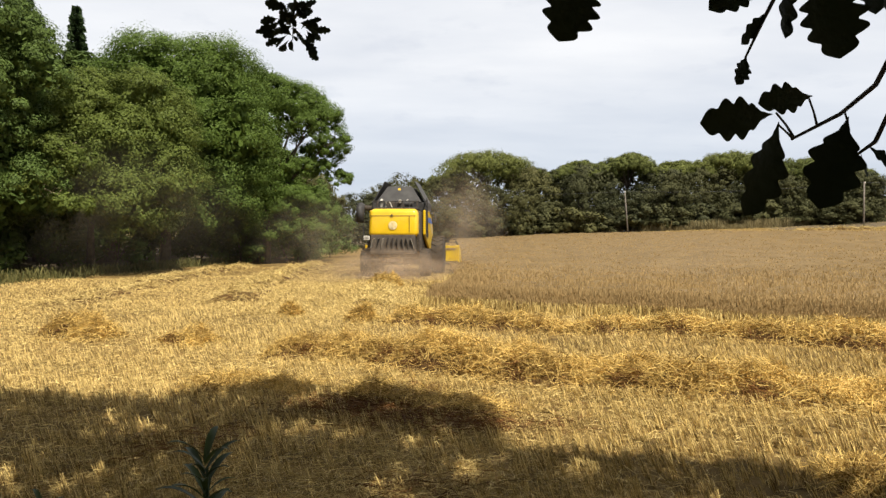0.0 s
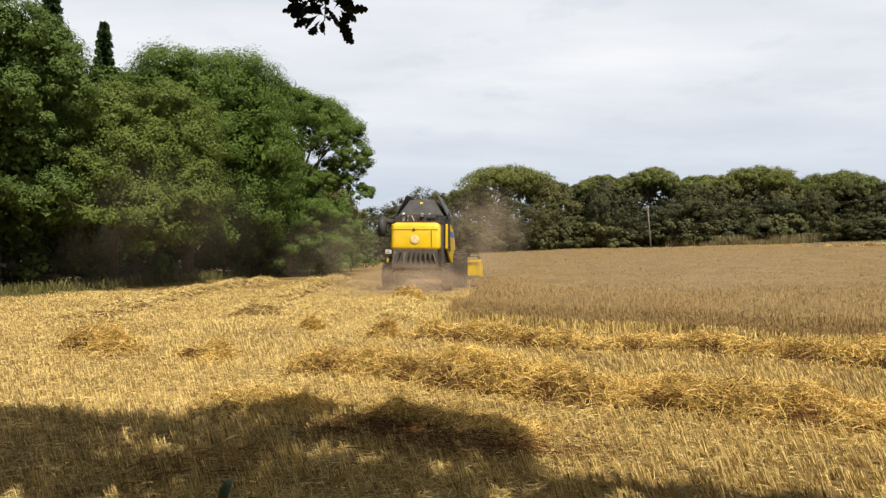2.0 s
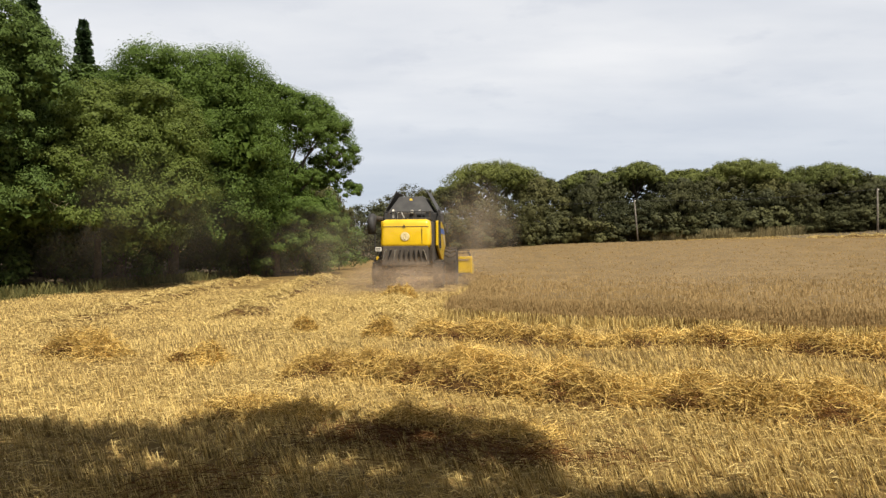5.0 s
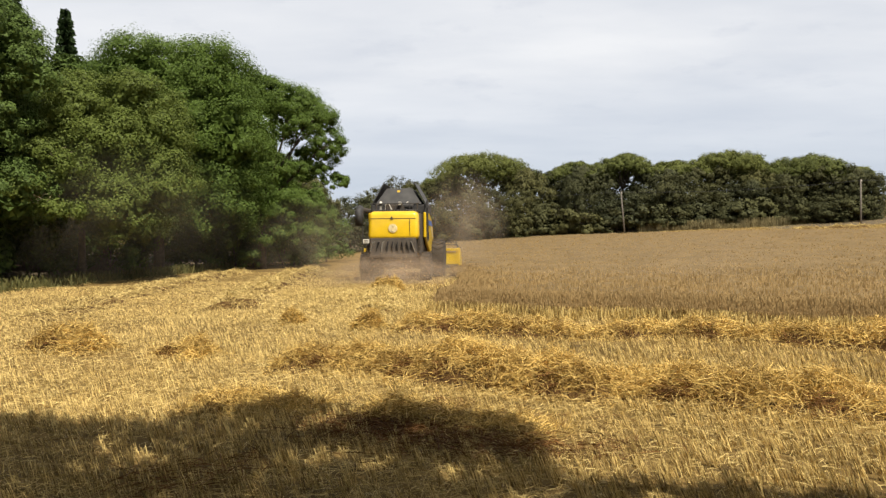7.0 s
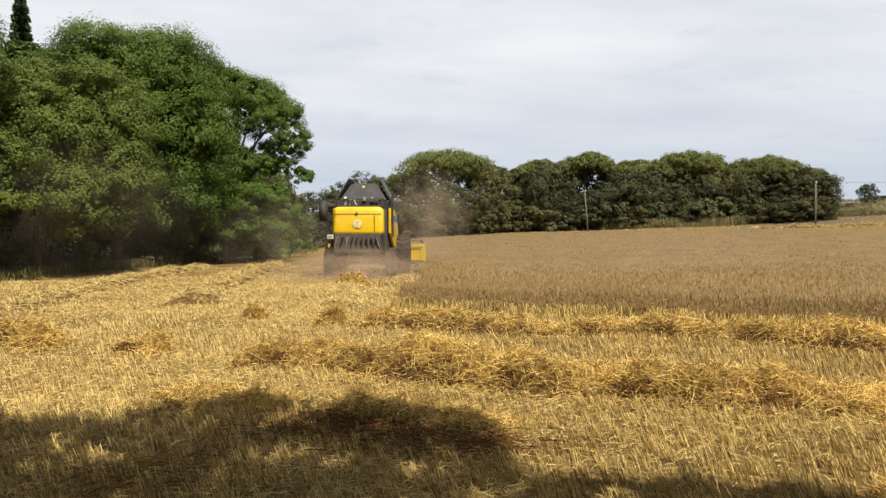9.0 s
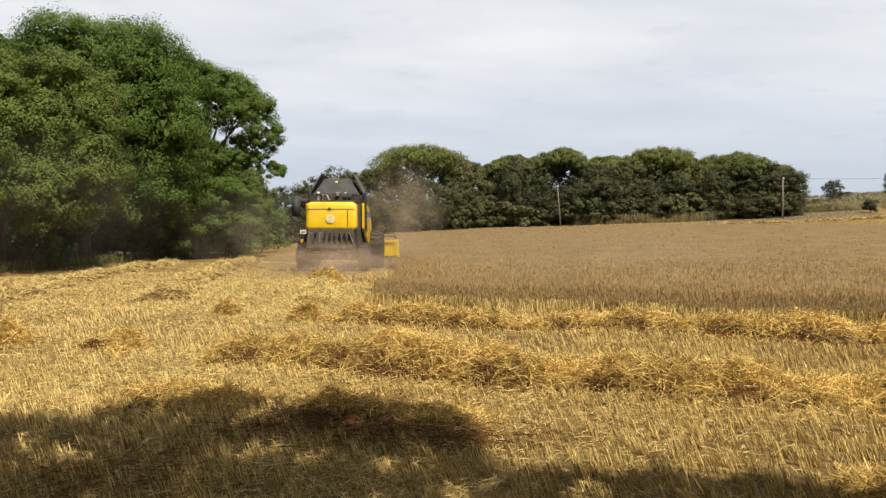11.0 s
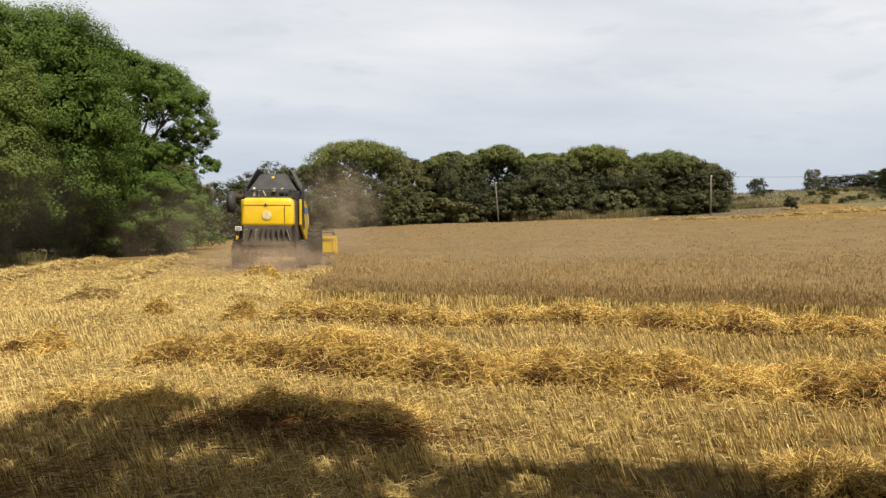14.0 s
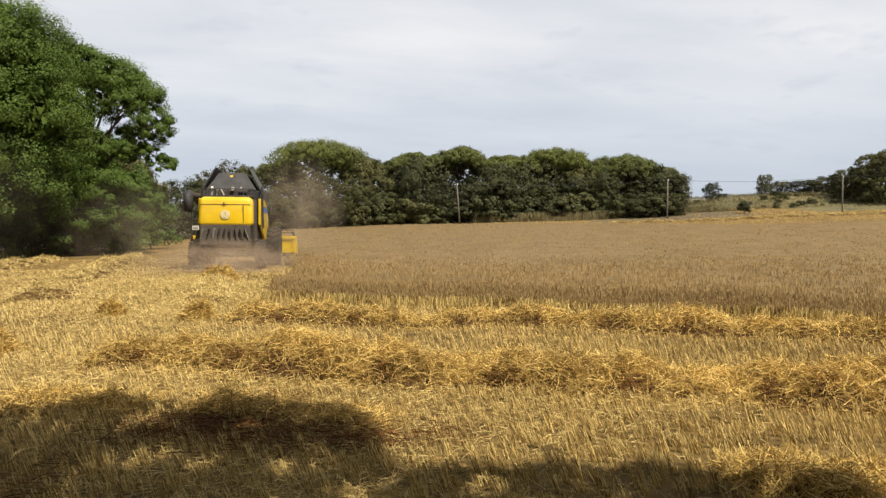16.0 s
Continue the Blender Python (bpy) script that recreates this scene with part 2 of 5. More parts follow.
def dust_material(name, strength, colour):
    """Airborne dust: thick about the axis of its puff, thinning out to nothing at the rim, torn by noise."""
    m = bpy.data.materials.new(name)
    m.use_nodes = True
    n, l = m.node_tree.nodes, m.node_tree.links
    n.remove(n["Principled BSDF"])

    def calc(op, a, b, clamp=False):
        k = n.new("ShaderNodeMath")
        k.operation, k.use_clamp = op, clamp
        for q, v in enumerate((a, b)):
            if isinstance(v, (int, float)):
                k.inputs[q].default_value = v
            else:
                l.new(v, k.inputs[q])
        return k.outputs[0]

    co, sep = n.new("ShaderNodeTexCoord"), n.new("ShaderNodeSeparateXYZ")
    l.new(co.outputs["Object"], sep.inputs[0])
    r2 = calc("ADD", calc("MULTIPLY", sep.outputs["X"], sep.outputs["X"]), calc("MULTIPLY", sep.outputs["Z"], sep.outputs["Z"]))
    core = calc("POWER", calc("SUBTRACT", 1.0, r2, True), 1.5)
    noise = n.new("ShaderNodeTexNoise")
    noise.inputs["Scale"].default_value, noise.inputs["Detail"].default_value, noise.inputs["Roughness"].default_value = 1.9, 5, 0.55
    l.new(co.outputs["Object"], noise.inputs["Vector"])
    torn = calc("MULTIPLY_ADD", noise.outputs["Fac"], 2.6, True)
    torn.node.inputs[2].default_value = -0.75
    thick = calc("MULTIPLY", calc("MULTIPLY", core, torn), strength, True)
    diff, trans, clear = n.new("ShaderNodeBsdfDiffuse"), n.new("ShaderNodeBsdfTranslucent"), n.new("ShaderNodeBsdfTransparent")
    diff.inputs["Color"].default_value = trans.inputs["Color"].default_value = (*colour, 1)
    both, out = n.new("ShaderNodeMixShader"), n.new("ShaderNodeMixShader")
    both.inputs[0].default_value = 0.5
    l.new(diff.outputs[0], both.inputs[1])
    l.new(trans.outputs[0], both.inputs[2])
    l.new(thick, out.inputs[0])
    l.new(clear.outputs[0], out.inputs[1])
    l.new(both.outputs[0], out.inputs[2])
    l.new(out.outputs[0], n["Material Output"].inputs["Surface"])
    return m


M_DUST = dust_material("dust_thick", 0.66, (0.56, 0.42, 0.29))
M_DUSTHAZE = dust_material("dust_haze", 0.075, (0.50, 0.42, 0.32))
M_DUSTFAINT = dust_material("dust_faint", 0.15, (0.50, 0.41, 0.30))
M_DUSTTHIN = dust_material("dust_thin", 0.30, (0.54, 0.43, 0.31))


# ---------------------------------------------------------------- building helpers
def mesh_from(name, verts, faces, mat, smooth=False):
    me = bpy.data.meshes.new(name)
    me.from_pydata([tuple(v) for v in verts], [], [tuple(f) for f in faces])
    me.materials.append(mat)
    if smooth:
        me.polygons.foreach_set("use_smooth", [True] * len(me.polygons))
    me.update()
    return me


def mesh_quads(name, v, mat):
    """v: array (n, k, 3) of loose faces with k corners."""
    v = np.ascontiguousarray(v, dtype=np.float32)
    n, k = v.shape[:2]
    me = bpy.data.meshes.new(name)
    me.vertices.add(n * k)
    me.vertices.foreach_set("co", v.reshape(-1))
    me.loops.add(n * k)
    me.loops.foreach_set("vertex_index", np.arange(n * k, dtype=np.int32))
    me.polygons.add(n)
    me.polygons.foreach_set("loop_start", np.arange(0, n * k, k, dtype=np.int32))
    me.update(calc_edges=True)
    me.validate()
    me.materials.append(mat)
    return me


def mesh_strips(name, pts, side, mat):
    """Bent blades: pts (n, k, 3) centre lines, side (n, k, 3) half widths."""
    n, k, _ = pts.shape
    v = np.stack([pts - side, pts + side], axis=2).reshape(n * k * 2, 3).astype(np.float32)
    base = (np.arange(n) * k * 2)[:, None, None]
    j = (np.arange(k - 1) * 2)[None, :, None]
    idx = (base + j + np.array([0, 1, 3, 2])[None, None, :]).reshape(-1).astype(np.int32)
    nq = n * (k - 1)
    me = bpy.data.meshes.new(name)
    me.vertices.add(len(v))
    me.vertices.foreach_set("co", v.reshape(-1))
    me.loops.add(nq * 4)
    me.loops.foreach_set("vertex_index", idx)
    me.polygons.add(nq)
    me.polygons.foreach_set("loop_start", np.arange(0, nq * 4, 4, dtype=np.int32))
    me.update(calc_edges=True)
    me.validate()
    me.materials.append(mat)
    return me


def part(name, me, parent, label="", at=None):
    ob = new(name, me)
    ob.parent = parent
    if at is not None:
        ob.matrix_basis = at
    if label:
        tagged(ob, label)
    return ob


def thing(name, x, y, z, label, category, group="", kind="", turn=0):
    ob = new(name)
    ob.matrix_basis = pose(x, y, z, 0, 0, turn)
    ob.empty_display_size = 0.2
    return tagged(ob, label, category, group, kind)


def bm_mesh(name, bm, mat, smooth=False):
    me = bpy.data.meshes.new(name)
    bm.to_mesh(me)
    bm.free()
    me.materials.append(mat)
    if smooth:
        me.polygons.foreach_set("use_smooth", [True] * len(me.polygons))
    return me


def box(sx, sy, sz, x=0, y=0, z=0, bevel=0.02, bm=None, segs=2, rot=None):
    """A bevelled box about (x, y, z)."""
    out = bm or bmesh.new()
    m = Matrix.Translation((x, y, z))
    if rot:
        m = m @ Euler([radians(a) for a in rot]).to_matrix().to_4x4()
    made = bmesh.ops.create_cube(out, size=1, matrix=m @ Matrix.Diagonal((sx, sy, sz, 1)))
    if bevel:
        es = list({e for v in made["verts"] for e in v.link_edges})
        bmesh.ops.bevel(out, geom=es, offset=bevel, segments=segs, affect="EDGES", profile=0.5)
    return out


def tube(path, radii, sides=8, bm=None):
    """A tapered tube along a list of points."""
    out = bm or bmesh.new()
    rings = []
    path = [Vector(p) for p in path]
    for i, p in enumerate(path):
        d = (path[min(i + 1, len(path) - 1)] - path[max(i - 1, 0)]).normalized()
        a = d.orthogonal().normalized() if abs(d.z) > 0.99 else d.cross(Vector((0, 0, 1))).normalized()
        b = d.cross(a)
        rings.append([out.verts.new(p + (a * math.cos(t) + b * math.sin(t)) * radii[i]) for t in [2 * math.pi * s / sides for s in range(sides)]])
    for r0, r1 in zip(rings, rings[1:]):
        for s in range(sides):
            out.faces.new((r0[s], r0[(s + 1) % sides], r1[(s + 1) % sides], r1[s]))
    out.faces.new(rings[0][::-1])
    out.faces.new(rings[-1])
    return out


def lathe(profile, sides=28, bm=None, axis="X"):
    """A body of revolution; profile: (radius, along) pairs."""
    out = bm or bmesh.new()
    rings = []
    for r, h in profile:
        ring = []
        for s in range(sides):
            t = 2 * math.pi * s / sides
            ring.append(out.verts.new((h, r * math.cos(t), r * math.sin(t)) if axis == "X" else (r * math.cos(t), r * math.sin(t), h)))
        rings.append(ring)
    for r0, r1 in zip(rings, rings[1:]):
        for s in range(sides):
            out.faces.new((r0[s], r0[(s + 1) % sides], r1[(s + 1) % sides], r1[s]))
    out.faces.new(rings[0][::-1])
    out.faces.new(rings[-1])
    bmesh.ops.recalc_face_normals(out, faces=out.faces)
    return out


def prism(outline, x0, x1, bm=None, bevel=0.02):
    """A side outline of (y, z) pairs, extruded from x0 to x1."""
    out = bm or bmesh.new()
    a = [out.verts.new((x0, y, z)) for y, z in outline]
    b = [out.verts.new((x1, y, z)) for y, z in outline]
    k = len(outline)
    fs = [out.faces.new(a), out.faces.new(b[::-1])]
    for i in range(k):
        fs.append(out.faces.new((a[i], b[i], b[(i + 1) % k], a[(i + 1) % k])))
    bmesh.ops.recalc_face_normals(out, faces=fs)
    if bevel:
        bmesh.ops.bevel(out, geom=list({e for f in fs for e in f.edges}), offset=bevel, segments=2, affect="EDGES", profile=0.5)
    return out


# ---------------------------------------------------------------- lie of the land
def smooth01(v):
    v = np.clip(v, 0, 1)
    return v * v * (3 - 2 * v)


def land(x, y):
    """Height of the ground: level near the edge, rising ahead and to the right, with a bank behind the field."""
    x, y = np.asarray(x, float), np.asarray(y, float)
    g = (np.clip(y - 16, 0, 96) / 84) ** 1.3
    z = g * (1.95 + 0.055 * np.clip(x, -14, 110))
    z = z - 0.35 * g * np.exp(-((x - 54) / 13) ** 2)
    beyond = y - (127 - 0.30 * x)                       # metres past the far edge of the field
    z = z + smooth01(beyond / 24) * smooth01((x - 40) / 35) * 1.8
    z = z + smooth01((-x - 17) / 12) * 0.5 * smooth01((y - 18) / 20)
    z = z + smooth01((-x - 34) / 30) * 6 + smooth01((y - 121) / 40) * smooth01((62 - x) / 14) * 5
    z = z + 0.05 * np.sin(0.9 * x + 0.6 * y) * np.sin(0.37 * x - 0.8 * y) * smooth01((y - 1) / 6) * (1 - smooth01((y - 60) / 40))
    return z


def ground_axis(lo, hi, near0, near1, step, n):
    mid = np.arange(near0, near1 + step / 2, step)
    a = near0 - np.geomspace(step, near0 - lo, n)[::-1]
    b = near1 + np.geomspace(step, hi - near1, n)
    return np.concatenate([a, mid, b])


gx = ground_axis(-2500, 2500, -20, 22, 0.35, 46)
gy = ground_axis(-2500, 2500, -2, 34, 0.35, 46)
GX, GY = np.meshgrid(gx, gy)
GZ = land(GX, GY)
nx, ny = len(gx), len(gy)
gv = np.stack([GX, GY, GZ], axis=2).reshape(-1, 3)
gi = (np.arange(ny - 1)[:, None] * nx + np.arange(nx - 1)[None, :]).reshape(-1)
gf = np.stack([gi, gi + 1, gi + nx + 1, gi + nx], axis=1)
ground = tagged(new("ground", mesh_from("ground", gv.tolist(), gf.tolist(), M_GROUND, True)),
                "harvested field of short golden stubble and trampled straw", "field", kind="structure")
ground.data.materials.append(M_BANK)
ground.data.materials.append(M_WOODFLOOR)
gcx, gcy = gv[gf].mean(1)[:, 0], gv[gf].mean(1)[:, 1]
zone = np.where(gcy > 113 - 0.30 * gcx + 11 * smooth01((gcx - 40) / 20), 1, 0)
zone = np.where((gcx < -17.6 + 0.13 * (np.clip(gcy, 20, 60) - 30)) & (gcy < 95), 2, zone)
zone = np.where((gcy > 102.5 - 0.08 * gcx) & (gcx < 66), 2, zone)
ground.data.polygons.foreach_set("material_index", zone.astype(np.int32))
rng = np.random.default_rng(7)


# ---------------------------------------------------------------- the field
def crop_front(x):
    return 17.5 - 0.42 * (x + 0.2) - 0.012 * x * np.abs(x)


def crop_left(y):
    return np.interp(y, [17.5, 24, 40, 120], [-0.25, 0.70, 0.30, 0.30])


def far_edge(x):
    return 112 - 0.30 * x


def in_crop(x, y):
    return (x > crop_left(y)) & (y > crop_front(x)) & (y < np.interp(x, [-10, 10, 25, 40, 53, 80, 110], [112, 106, 93, 83, 75, 72, 66]))


ROW = np.array([math.cos(radians(-22)), math.sin(radians(-22))])
ACROSS = np.array([-ROW[1], ROW[0]])


def scatter(n, r0, r1, a0, a1, power=1.0):
    """Points of a fan about the field's near edge; power 1 thins out with distance."""
    r = r0 + (r1 - r0) * rng.random(n) ** power
    a = np.radians(a0 + (a1 - a0) * rng.random(n))
    return r * np.sin(a), r * np.cos(a) - 0.4


def blades(name, x, y, z, height, lean, width, mat, bent=True, tip=(0.0, 0.0)):
    """Upright blades, bent or straight."""
    n = len(x)
    az = rng.random(n) * 2 * np.pi
    d = np.stack([np.cos(az), np.sin(az)], 1) * (lean * rng.random(n))[:, None] + np.array(tip) * height[:, None]
    p0 = np.stack([x, y, z], 1)
    p1 = p0 + np.concatenate([d * 0.35, (height * 0.55)[:, None]], 1)
    p2 = p0 + np.concatenate([d, height[:, None]], 1)
    turn = rng.random(n) * np.pi
    s = np.stack([np.cos(turn), np.sin(turn), np.zeros(n)], 1) * width[:, None]
    if not bent:
        return mesh_strips(name, np.stack([p0, p2], 1), np.stack([s, s], 1), mat)
    return mesh_strips(name, np.stack([p0, p1, p2], 1), np.stack([s, s, s * 0.7], 1), mat)


def lying(name, x, y, z, length, tilt, width, mat, along=None, bent=True):
    """Loose bent straws that lie about."""
    n = len(x)
    az = rng.random(n) * 2 * np.pi if along is None else along + rng.normal(0, 0.7, n)
    el = rng.normal(0, 1, n) * tilt
    d = np.stack([np.cos(az) * np.cos(el), np.sin(az) * np.cos(el), np.sin(el)], 1) * (length / 2)[:, None]
    c = np.stack([x, y, z], 1)
    arch = np.zeros((n, 3))
    arch[:, 2] = length * rng.uniform(0.0, 0.16, n)
    arch[:, :2] = rng.normal(0, 1, (n, 2)) * (length * 0.08)[:, None]
    roll = rng.random(n) * np.pi
    flat = np.stack([-np.sin(az), np.cos(az), np.zeros(n)], 1)
    s = (flat * np.cos(roll)[:, None] + np.array([0, 0, 1]) * np.sin(roll)[:, None]) * width[:, None]
    if not bent:
        return mesh_strips(name, np.stack([c - d, c + d], 1), np.stack([s, s], 1), mat)
    return mesh_strips(name, np.stack([c - d, c + arch, c + d], 1), np.stack([s, s, s], 1), mat)


# standing stubble in drill rows
sx, sy = scatter(340000, 1.6, 34, -36, 50, 1.5)
wide_x, wide_y = rng.uniform(-17, 19, 46000), rng.uniform(-3.5, 16, 46000)
sx, sy = np.concatenate([sx, wide_x, rng.triangular(-4, 4, 13, 45000), rng.uniform(-5, 5, 15000)]), np.concatenate([sy, wide_y, rng.uniform(4.5, 13.5, 45000), rng.uniform(-5, 3, 15000)])
q = sx * ACROSS[0] + sy * ACROSS[1]
q2 = np.round(q / 0.17) * 0.17 + rng.normal(0, 0.018, len(q))
sx, sy = sx + (q2 - q) * ACROSS[0], sy + (q2 - q) * ACROSS[1]
# near by, the stems stand in tufts, one for each plant
pa = -sx * ACROSS[1] + sy * ACROSS[0]
ids = np.round(pa / 0.085)
luck = np.abs(np.sin(ids * 12.9898 + np.round(q / 0.17) * 78.233) * 43758.5453) % 1.0
near = np.hypot(sx, sy) < 15
shift = np.where(near, (ids + (luck - 0.5) * 0.8) * 0.085 + rng.normal(0, 0.017, len(pa)) - pa, 0)
sx, sy = sx - shift * ACROSS[1], sy + shift * ACROSS[0]
tuft_h = np.where(near, 0.55 + 0.85 * (luck * 7.31 % 1.0), 1.0)
patch = np.sin(0.5 * sx + 1.3 * sy) + np.sin(1.7 * sx - 0.6 * sy + 1) + rng.normal(0, 0.8, len(sx))
keep = ~in_crop(sx, sy) & (patch > -1.3) & (~near | (luck * 3.17 % 1.0 > 0.11))
sx, sy, tuft_h = sx[keep], sy[keep], tuft_h[keep]
# the mown strip along the far edge
ox_ = rng.uniform(22, 118, 30000)
oy_ = np.interp(ox_, [22, 40, 53, 80, 118], [95, 85, 77, 74, 66]) + rng.random(30000) * 34
sx, sy, tuft_h = np.concatenate([sx, ox_]), np.concatenate([sy, oy_]), np.concatenate([tuft_h, np.ones(30000)])
dist = np.hypot(sx, sy)
sh = rng.uniform(0.045, 0.125, len(sx)) * np.where(sx < -6, 0.7, 1.0) * tuft_h
stubble = tagged(new("stubble", blades("stubble", sx, sy, land(sx, sy) - 0.01, sh, 0.035, 0.0010 + 0.00021 * dist, M_STUBBLE, False, (-0.35, 0.1))),
                 "short cut wheat stubble in drill rows", "stubble", kind="stuff")
# loose straw over it
lx, ly = scatter(250000, 1.5, 42, -38, 50, 1.55)
lx, ly = np.concatenate([lx, rng.uniform(-17, 19, 26000)]), np.concatenate([ly, rng.uniform(-3.5, 16, 26000)])
lx, ly = np.concatenate([lx, rng.normal(-2.6, 1.9, 34000)]), np.concatenate([ly, rng.triangular(12, 22, 31, 34000)])   # fresh chaff behind the harvester
keep = ~in_crop(lx, ly)
lx, ly = lx[keep], ly[keep]
thick = np.sin(0.33 * lx + 0.9 * ly) + np.sin(0.8 * lx - 0.35 * ly + 2) + rng.normal(0, 0.7, len(lx)) + np.interp(lx, [-6, -1.5, 0, 1.5, 8], [1.0, 1.1, 0.7, -0.6, -0.9])
lx, ly = lx[thick > -0.3], ly[thick > -0.3]
ld = np.hypot(lx, ly)
litter = thing("straw_litter", 0, 0, 0, "loose golden straw strewn over the stubble", "straw", kind="stuff")
for name, sel, bent in (("near_straw", ld < 10, True), ("far_straw", ld >= 10, False)):
    x, y, far = lx[sel], ly[sel], ld[sel]
    part(name, lying(name, x, y, land(x, y) + rng.uniform(0.005, 0.08, len(x)), rng.uniform(0.04, 0.17, len(x)) * np.where(far > 10, 0.65, 1.0), 0.2, 0.0009 + 0.00017 * np.minimum(far, 22), M_STRAW, bent=bent), litter)

# matted dark brown straw pressed into the stubble at the field's edge
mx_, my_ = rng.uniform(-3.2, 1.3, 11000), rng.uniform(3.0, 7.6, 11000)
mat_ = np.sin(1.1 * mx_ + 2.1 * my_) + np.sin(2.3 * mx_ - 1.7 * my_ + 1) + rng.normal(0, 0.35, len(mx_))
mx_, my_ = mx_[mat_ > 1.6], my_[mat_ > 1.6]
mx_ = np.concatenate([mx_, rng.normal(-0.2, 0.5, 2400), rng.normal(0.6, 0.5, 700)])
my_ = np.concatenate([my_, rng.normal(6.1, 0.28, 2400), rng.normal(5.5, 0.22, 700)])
part("matted_straw", lying("matted_straw", mx_, my_, land(mx_, my_) + rng.uniform(0.02, 0.10, len(mx_)), rng.uniform(0.10, 0.30, len(mx_)), 0.25, 0.0014 + 0.0002 * np.hypot(mx_, my_), M_DARKSTRAW), litter, "dark brown straw")


def swath(line, width, height, straws, seed, label, lump=0.6, mat=M_SWATH, dark_hollows=True):
    """A windrow of threshed straw along a line of (x, y)."""
    r = np.random.default_rng(seed)
    line = np.array(line, float)
    seg = np.hypot(*np.diff(line, axis=0).T)
    s = np.concatenate([[0], np.cumsum(seg)])
    total = s[-1]
    ns = max(8, int(total / 0.14))
    t = np.linspace(0, total, ns)
    cx, cy = np.interp(t, s, line[:, 0]), np.interp(t, s, line[:, 1])
    dx, dy = np.gradient(cx), np.gradient(cy)
    norm = np.hypot(dx, dy)
    px, py = -dy / norm, dx / norm
    ph = r.random(6) * 6.28

    def profile(tt, u):
        lumps = 1 + lump * (np.sin(tt * 2.1 + ph[0]) * 0.5 + np.sin(tt * 4.7 + ph[1] + 2 * u) * 0.45 + np.sin(tt * 9.3 + ph[4] - 3 * u) * 0.35 + np.sin(tt * 0.9 + ph[2]) * 0.6 + np.sin(tt * 19 + 7 * u + ph[5]) * 0.28 + np.sin(tt * 31 - 11 * u + ph[3]) * 0.22)
        ends = np.clip(np.minimum(tt, total - tt) / (0.42 * width), 0, 1) ** 0.5
        return height * np.clip(lumps, 0.10, 2) * ends * np.clip(1 - u * u, 0, 1) ** 0.7

    us = np.linspace(-1, 1, 11)
    T, U = np.meshgrid(t, us, indexing="ij")
    wob = 1 + 0.2 * np.sin(T * 3.1 + ph[3])
    X = cx[:, None] + px[:, None] * U * width / 2 * wob + 0.05 * np.sin(T * 5 + ph[4])
    Y = cy[:, None] + py[:, None] * U * width / 2 * wob
    Z = land(X, Y) + profile(T, U) * 0.85 + 0.035 * np.sin(T * 11 + U * 5) * (1 - U * U) - 0.02
    ox, oy = cx[ns // 2], cy[ns // 2]
    oz = float(land(ox, oy))
    ob = thing("straw_swath", ox, oy, oz, label, "straw swath", "straw swaths on the field")
    idx = (np.arange(ns - 1)[:, None] * 11 + np.arange(10)[None, :]).reshape(-1)
    # dark sheet under the straw, its colour standing for shaded gaps
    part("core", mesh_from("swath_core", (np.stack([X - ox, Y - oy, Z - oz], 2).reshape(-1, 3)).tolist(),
         np.stack([idx, idx + 1, idx + 12, idx + 11], 1).tolist(), M_SHADECORE, True), ob)
    tt = r.random(straws) * total
    uu = np.clip(r.normal(0.06, 0.56, straws), -1.35, 1.35)
    bx = np.interp(tt, t, cx) + np.interp(tt, t, px) * uu * width / 2 * (1 + 0.2 * np.sin(tt * 3.1 + ph[3]))
    by = np.interp(tt, t, cy) + np.interp(tt, t, py) * uu * width / 2
    bz = land(bx, by) + profile(tt, uu) * r.uniform(0.50, 1.42, straws) + 0.01
    # hollows along one flank, their shade drawn with darker straw
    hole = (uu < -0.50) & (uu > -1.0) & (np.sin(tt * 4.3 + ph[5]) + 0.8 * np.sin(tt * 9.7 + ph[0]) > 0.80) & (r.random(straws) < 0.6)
    if dark_hollows:
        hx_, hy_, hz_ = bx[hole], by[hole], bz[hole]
        hollow_part = part("damp_straw", lying("damp_straw", hx_ - ox, hy_ - oy, hz_ - oz + 0.02, r.uniform(0.12, 0.34, len(hx_)), 0.45, 0.0014 + 0.0002 * np.hypot(hx_, hy_), M_DARKSTRAW), ob, "dark brown straw")
        tagged(hollow_part, kind="stuff")
    tt, uu, bx, by, bz = tt[~hole], uu[~hole], bx[~hole], by[~hole], bz[~hole]
    straws = len(tt)
    near = np.hypot(bx, by)
    # the straw lies in locks that curl this way and that
    lock = 2.2 * np.sin(tt * 3.7 + ph[1]) + 1.9 * np.sin(tt * 9.1 + uu * 5 + ph[2]) + 1.3 * np.sin(tt * 17 - uu * 9 + ph[3])
    part("straw", lying("swath_straw", bx - ox, by - oy, bz - oz, r.uniform(0.10, 0.34, straws), 0.65, 0.0011 + 0.00020 * near, mat, lock, bent=line[0, 1] < 16),
         ob, "tangled golden straw")
    return ob


